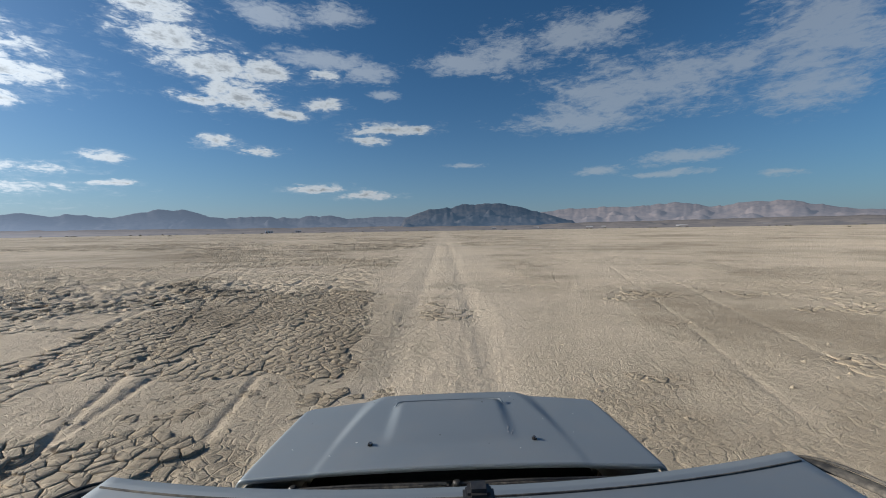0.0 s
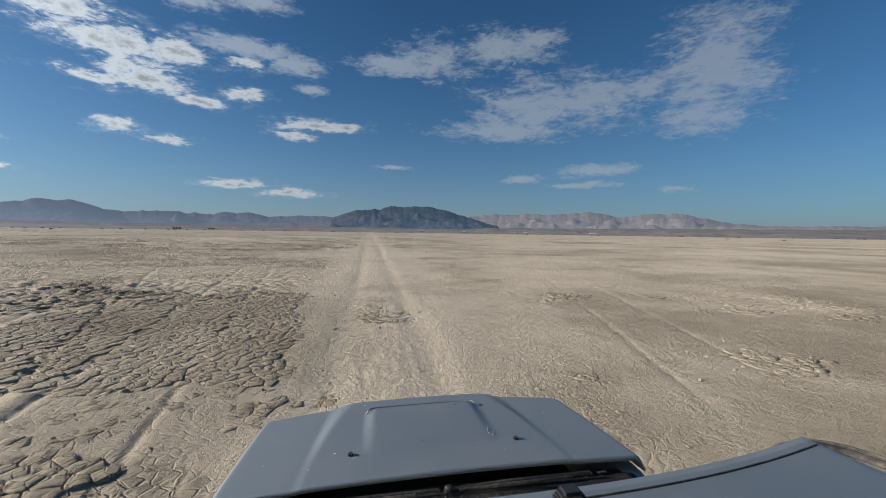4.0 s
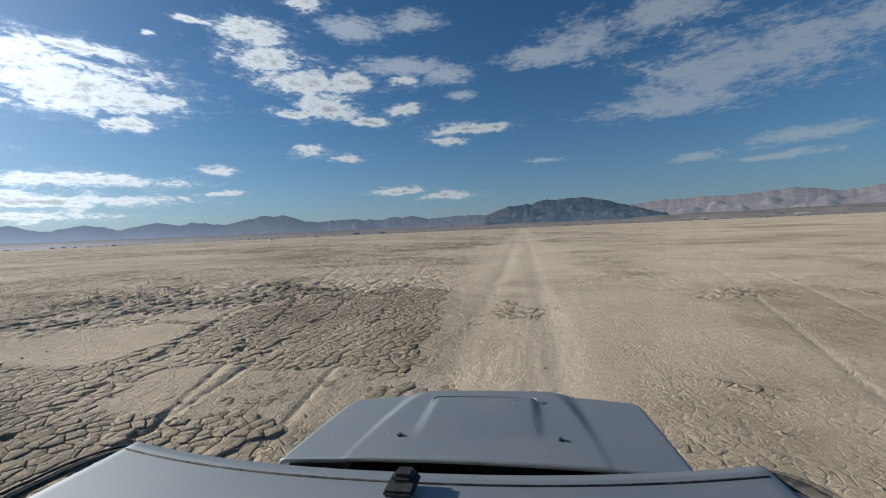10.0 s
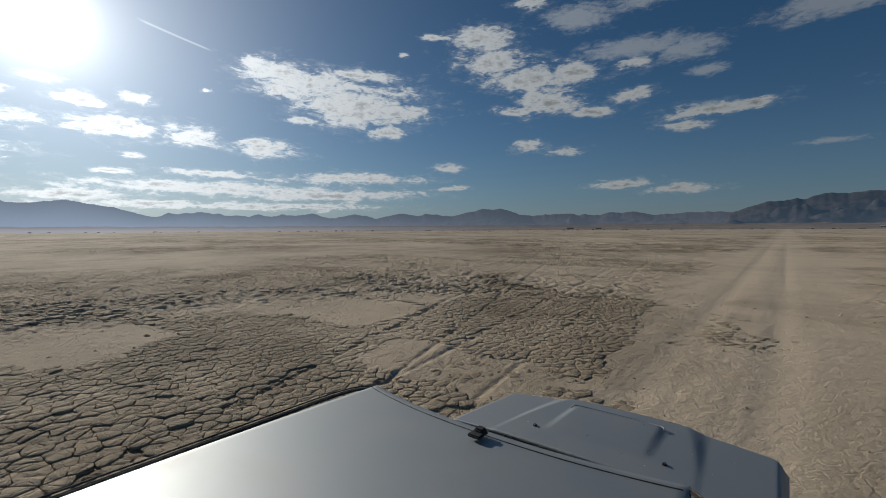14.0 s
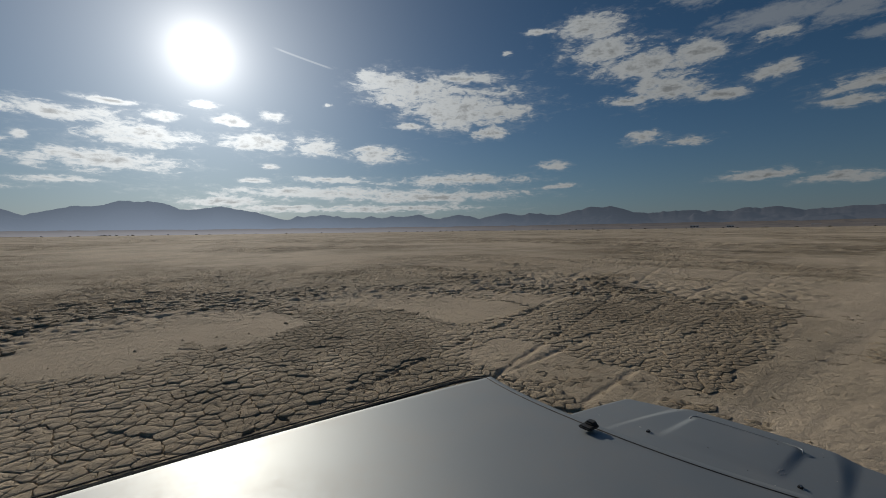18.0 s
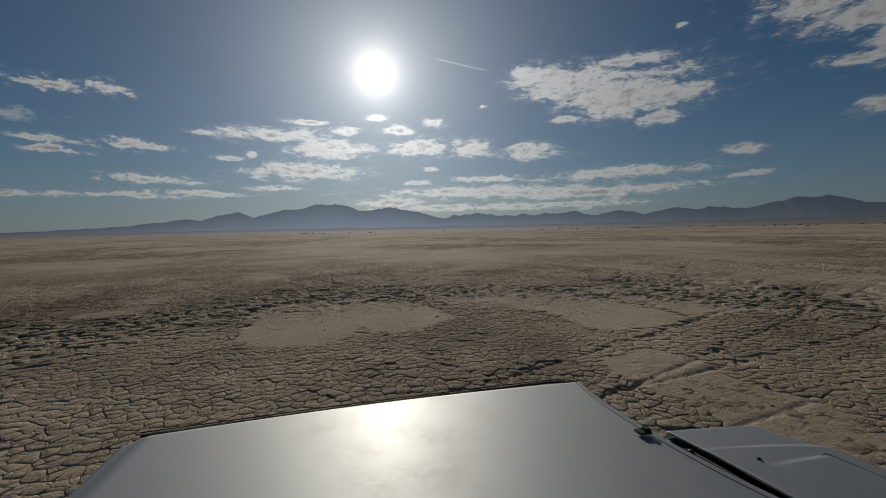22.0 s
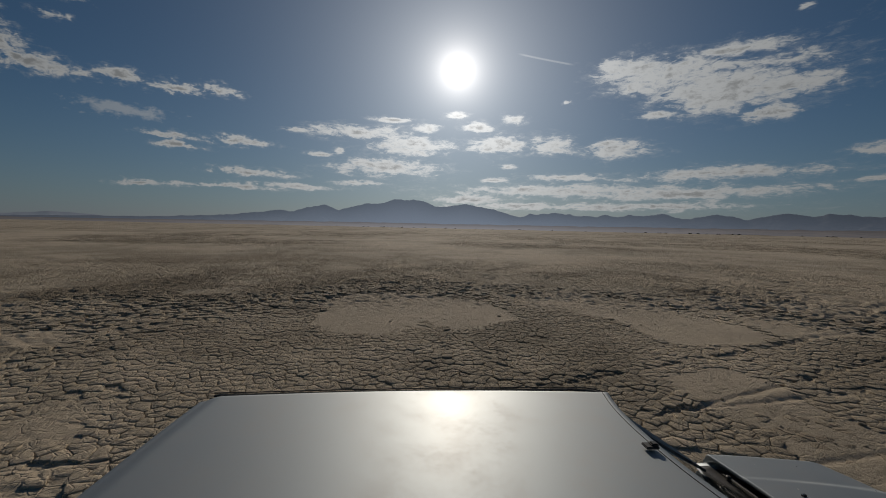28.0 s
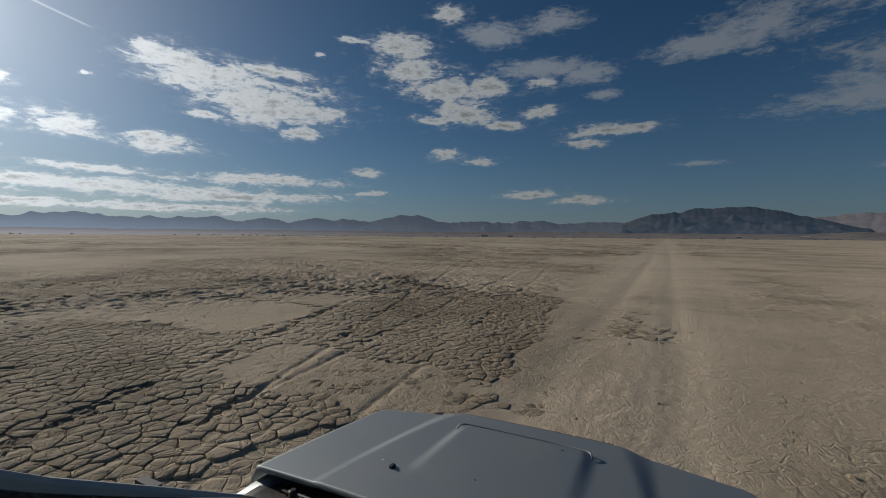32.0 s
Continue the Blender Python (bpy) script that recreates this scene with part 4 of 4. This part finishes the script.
dash = part("dashboard", block(0, 1.22, 0.94, 1.44, 0.46, 0.22, 0.05), CLOTH, car, "dark dashboard")
part("steering_wheel", tube([(-0.36 + 0.18 * math.cos(a), 0.93 - 0.06 * math.sin(a), 0.96 + 0.17 * math.sin(a)) for a in [k * math.pi / 12 for k in range(25)]], 0.014, 8), BLACK, dash)
for x in (-0.38, 0.38):
    seat = part("seat", block(x, 0.36, 0.62, 0.52, 0.52, 0.16, 0.05), CLOTH, car, "dark cloth seat")
    part("backrest", block(x, 0.06, 0.96, 0.50, 0.14, 0.62, 0.05, pose(0, 0, 0, 12).to_3x3().to_4x4()), CLOTH, seat)
    part("headrest", block(x, -0.02, 1.34, 0.26, 0.10, 0.16, 0.04), CLOTH, seat)
part("rear_seat", block(0, -0.60, 0.62, 1.30, 0.50, 0.18, 0.05), CLOTH, car, "dark cloth rear bench")

# the black foot of a roof mount at the roof's front edge
mount = part("roof_mount", block(0.045, 0.625, 1.648, 0.050, 0.060, 0.012, 0.004), BLACK, roof, "black roof mount foot")
part("mount_hinge", block(0.045, 0.640, 1.655, 0.036, 0.034, 0.018, 0.006), BLACK, mount)


# ---- far edge of the lake bed: sheds and shrubs ----
def at(azimuth, distance):
    a = radians(azimuth)
    return -math.sin(a) * distance, math.cos(a) * distance


def shed(azimuth, distance, long, high, wall, label):
    x, y = at(azimuth, distance)
    base = tagged(new("shed"), label, "shed", "sheds at the lake bed's edge")
    base.location, base.rotation_euler = (x, y, 3.0), (0, 0, radians(azimuth))
    part("wall", block(0, 0, high / 2 - 1.5, long, 12, high + 3, 0), wall, base)
    bm = bmesh.new()
    ring = [[bm.verts.new((sx, yy, zz)) for yy, zz in ((-7, high), (0, high + 3), (7, high))] for sx in (-long / 2 - 0.6, long / 2 + 0.6)]
    for k in range(2):
        bm.faces.new((ring[0][k], ring[1][k], ring[1][k + 1], ring[0][k + 1]))
    bm.faces.new(ring[0])
    bm.faces.new(ring[1])
    bm.faces.new((ring[0][0], ring[0][2], ring[1][2], ring[1][0]))
    part("roof", bm, ROOF, base)
    for k in range(3):
        part("door", block(-long / 3 + k * long / 3, -6.1, high * 0.35, 5, 0.3, high * 0.7, 0), BLACK, base)


for a, d, long, high in ((-12.5, 1900, 34, 6), (-19.5, 1950, 26, 5), (-21.2, 1950, 18, 5), (22.8, 1900, 30, 6), (19.3, 1900, 24, 5),
                         (-7.0, 1850, 20, 5), (12.0, 1900, 26, 5), (8.4, 1920, 18, 5), (-30.0, 1950, 40, 5), (-38.0, 1950, 30, 5)):
    shed(a, d, long, high, WHITE, "long white metal shed at the lake bed's far edge")


def shrub_mesh(seed, size):
    """A dry desert bush: many small leaf tufts on a few stems."""
    pick = random.Random(seed)
    bm = bmesh.new()
    for k in range(70):
        a, r, h = pick.uniform(0, 6.28), size * math.sqrt(pick.random()), pick.random()
        h = size * 0.9 * h * (1 - 0.5 * (r / size) ** 2)
        c = Vector((math.cos(a) * r, math.sin(a) * r, h + 0.05))
        s = size * pick.uniform(0.06, 0.16)
        for _ in range(3):
            d = [Vector((pick.gauss(0, 1), pick.gauss(0, 1), pick.gauss(0, 1))) * s for _ in range(3)]
            bm.faces.new([bm.verts.new(c + p) for p in d])
    return bm


def stems_mesh(seed, size):
    pick = random.Random(seed)
    bm = bmesh.new()
    for k in range(6):
        a = pick.uniform(0, 6.28)
        p = Vector((math.cos(a), math.sin(a), 1.1)) * size * 0.6
        q = [bm.verts.new((0.03 * size * math.cos(t), 0.03 * size * math.sin(t), -0.1)) for t in (0, 2.1, 4.2)]
        tip = bm.verts.new(p)
        for i in range(3):
            bm.faces.new((q[i], q[(i + 1) % 3], tip))
    return bm


shrub = tagged(new("shrub"), "dark dry desert shrub on the lake bed", "shrub", "shrubs along the lake bed's edge")
part("crown", shrub_mesh(3, 1.0), LEAF, shrub)
part("stem", stems_mesh(3, 1.0), LEAF, shrub)
place_random = random.Random(12)
shrub.matrix_basis = pose(*at(-49.5, 330), 0) @ Matrix.Scale(1.0, 4)
for a, d, s in [(-44.5, 420, 1.0), (33.5, 600, 1.6), (-20.0, 700, 1.2)] + [
        (place_random.uniform(-60, 100), place_random.uniform(1350, 1480), place_random.uniform(2.0, 3.6)) for _ in range(120)]:
    twin = copy_thing(shrub, pose(*at(a, d), -0.05, 0, 0, place_random.uniform(0, 360)))
    twin.scale = (s * place_random.uniform(0.9, 1.6), s, s * place_random.uniform(0.7, 1.0))


# ---- loose mud plates and crumbs on the lake bed ----
def cut(poly, px, py, nx, ny):
    """The part of a polygon on the near side of a line through (px, py) with the outward normal (nx, ny)."""
    out = []
    for (ax, ay), (bx, by) in zip(poly, poly[1:] + poly[:1]):
        da, db = (ax - px) * nx + (ay - py) * ny, (bx - px) * nx + (by - py) * ny
        if da <= 0:
            out.append((ax, ay))
        if (da < 0 < db) or (db < 0 < da):
            k = da / (da - db)
            out.append((ax + k * (bx - ax), ay + k * (by - ay)))
    return out


def mud_plates():
    pitch, span = 0.19, 112
    i, j = np.meshgrid(np.arange(-span, span), np.arange(-span, span), indexing="ij")
    sx = (i + 0.01 + 0.98 * hash2(i, j, 401)) * pitch + 0.12 * (fbm(i * 0.21, j * 0.21, 2, 411) - 0.5)
    sy = (j + 0.01 + 0.98 * hash2(i, j, 402)) * pitch + 2 + 0.12 * (fbm(i * 0.21, j * 0.21, 2, 412) - 0.5)
    zone = plate_zone(sx, sy)
    level, _ = ground_height(sx, sy, np.full(sx.shape, 0.02), False)
    heading = np.degrees(np.arctan2(-sx, sy - 2))
    buried = fbm(sx / 0.9, sy / 0.9, 3, 433)
    dist = np.hypot(sx, sy - 2)
    want = (zone > 0.12) & (dist > 3.0) & (dist < 20.5) & (heading > -64) & (heading < 158)
    pick = random.Random(77)
    single, joined_v, joined_f = [], [], []
    for a, b in zip(*np.nonzero(want)):
        if not (2 < a < 2 * span - 3 and 2 < b < 2 * span - 3) or pick.random() > 0.15 + 0.85 * zone[a, b]:
            continue
        cx, cy = sx[a, b], sy[a, b]
        gape = pick.uniform(0.003, 0.008)
        poly = [(cx - 0.34, cy - 0.34), (cx + 0.34, cy - 0.34), (cx + 0.34, cy + 0.34), (cx - 0.34, cy + 0.34)]
        for da in (-2, -1, 0, 1, 2):
            for db in (-2, -1, 0, 1, 2):
                if da or db:
                    ox, oy = sx[a + da, b + db], sy[a + da, b + db]
                    dx, dy = ox - cx, oy - cy
                    far = math.hypot(dx, dy)
                    poly = cut(poly, cx + dx * (0.5 - gape / far), cy + dy * (0.5 - gape / far), dx / far, dy / far)
        if len(poly) < 3:
            continue
        edge = []
        for (x0, y0), (x1, y1) in zip(poly, poly[1:] + poly[:1]):
            if math.hypot(x1 - x0, y1 - y0) < 0.012:
                continue
            m = pick.uniform(0.35, 0.65)
            w = pick.uniform(-0.03, 0.06)
            edge += [(x0, y0), ((x0 + (x1 - x0) * m) * (1 - w) + cx * w, (y0 + (y1 - y0) * m) * (1 - w) + cy * w)]
        if len(edge) < 5:
            continue
        top = level[a, b] - 0.014 + (0.011 + 0.008 * ease(-cx - 0.8 * (cy - 2), -1, 3)) * zone[a, b] + 0.016 * (buried[a, b] - 0.5) + pick.uniform(-0.003, 0.003)
        tilt_x, tilt_y = pick.gauss(0, 0.018), pick.gauss(0, 0.018)
        n = len(edge)

        def lift_of(x, y):
            return top + (x - cx) * tilt_x + (y - cy) * tilt_y

        verts = [(x * 0.98 + cx * 0.02, y * 0.98 + cy * 0.02, top - 0.050) for x, y in edge]
        verts += [(x, y, lift_of(x, y) - pick.uniform(0.002, 0.006)) for x, y in edge]
        verts += [(x * 0.88 + cx * 0.12, y * 0.88 + cy * 0.12, lift_of(x, y) + pick.uniform(-0.003, 0.004)) for x, y in edge]
        verts.append((cx, cy, top + pick.uniform(-0.002, 0.008)))
        faces = [(k, (k + 1) % n, n + (k + 1) % n, n + k) for k in range(n)]
        faces += [(n + k, n + (k + 1) % n, 2 * n + (k + 1) % n, 2 * n + k) for k in range(n)]
        faces += [(2 * n + k, 2 * n + (k + 1) % n, 3 * n) for k in range(n)]
        if 3.6 < dist[a, b] < 6.4 and -60 < heading[a, b] < 125 and len(single) < 300:
            single.append((verts, faces))
        else:
            o = len(joined_v)
            joined_v += verts
            joined_f += [tuple(o + q for q in f) for f in faces]
    for verts, faces in single:
        mesh = bpy.data.meshes.new("mud_plate")
        mesh.from_pydata(verts, [], faces)
        mesh.materials.append(MUD)
        mesh.attributes.new("rough", "FLOAT", "POINT").data.foreach_set("value", np.full(len(verts), 0.45, np.float32))
        mesh.shade_smooth()
        new("mud_plate", mesh).parent = GROUND
    mesh = bpy.data.meshes.new("mud_plates")
    mesh.from_pydata(joined_v, [], joined_f)
    mesh.attributes.new("rough", "FLOAT", "POINT").data.foreach_set("value", np.full(len(joined_v), 0.45, np.float32))
    mesh.materials.append(MUD)
    mesh.shade_smooth()
    rest = tagged(new("mud_plates", mesh), "curled plates of dried tan mud with dark gaps", kind="stuff")
    rest.parent = GROUND


def crumbs():
    """Clods and crumbs of broken mud, thickest on the rough ground and along the wheel tracks."""
    pick = np.random.RandomState(9)
    count = 42000
    a = np.radians(pick.uniform(-62, 156, count))
    r = 3.0 + 21.0 * pick.uniform(0, 1, count) ** 0.8
    x, y = -np.sin(a) * r, 2 + np.cos(a) * r
    z, _ = ground_height(x, y, np.full(count, 0.03))
    rough = roughness_of_mud(x, y, road_at(x, y))
    clump = ease(fbm(x / 1.3, y / 1.3, 3, 505), 0.45, 0.7)
    keep = pick.uniform(0, 1, count) < 0.03 + 0.55 * rough * clump
    x, y, z, r = x[keep], y[keep], z[keep], r[keep]
    size = 0.007 + 0.036 * pick.uniform(0, 1, len(x)) ** 2.5
    corners = np.array([(1, 0, 0.1), (0.3, 0.95, 0.0), (-0.8, 0.6, 0.1), (-0.8, -0.6, 0.0), (0.3, -0.95, 0.1), (0.1, 0.05, 1.0)])
    tris = np.array([(0, 1, 5), (1, 2, 5), (2, 3, 5), (3, 4, 5), (4, 0, 5)])
    turn = pick.uniform(0, 6.28, len(x))
    c, s = np.cos(turn)[:, None], np.sin(turn)[:, None]
    rag = corners[None] * pick.uniform(0.6, 1.3, (len(x), 6, 1))
    vx = x[:, None] + size[:, None] * (rag[:, :, 0] * c - rag[:, :, 1] * s)
    vy = y[:, None] + size[:, None] * (rag[:, :, 0] * s + rag[:, :, 1] * c)
    vz = z[:, None] + size[:, None] * rag[:, :, 2] * 0.8 - 0.002
    verts = np.stack([vx, vy, vz], -1).reshape(-1, 3)
    faces = (tris[None] + 6 * np.arange(len(x))[:, None, None]).reshape(-1, 3)
    mesh = bpy.data.meshes.new("mud_crumbs")
    mesh.from_pydata(verts.tolist(), [], faces.tolist())
    mesh.materials.append(MUD)
    tagged(new("mud_crumbs", mesh), "scattered crumbs of dried tan mud", kind="stuff").parent = GROUND


mud_plates()
crumbs()


def clod(seed):
    """A broken lump of dried mud: a faceted, uneven shape."""
    pick = random.Random(seed)
    bm = bmesh.new()
    bmesh.ops.create_icosphere(bm, subdivisions=2, radius=1.0)
    for v in bm.verts:
        n = noise.noise(v.co * 1.7 + Vector((seed, 0, 0)))
        v.co *= 1 + 0.5 * n + pick.uniform(-0.06, 0.06)
        v.co.z = max(-0.35, v.co.z * 0.6)
    return bm


lump_place = random.Random(31)
spots = []
while len(spots) < 46:
    a, r = lump_place.uniform(-50, 145), 4.2 + 14 * lump_place.random() ** 1.4
    x, y = -math.sin(radians(a)) * r, 2 + math.cos(radians(a)) * r
    if x < -1.2:
        spots.append((x, y))
kinds = [tagged(link("mud_clod", clod(k + 1), MUD), "broken lump of dried tan mud lying on the lake bed", "mud clod", "loose mud clods") for k in range(5)]
for k, (x, y) in enumerate(spots):
    z = float(ground_height(np.array([x]), np.array([y]), np.array([0.03]))[0][0])
    size = lump_place.uniform(0.018, 0.05) * (1.5 if k % 9 == 0 else 1.0)
    m = pose(x, y, z + 0.2 * size, 0, 0, lump_place.uniform(0, 360))
    ob = kinds[k] if k < 5 else copy_thing(kinds[k % 5], m)
    ob.matrix_basis = m @ Matrix.Diagonal((size * lump_place.uniform(0.8, 1.5), size, size, 1))
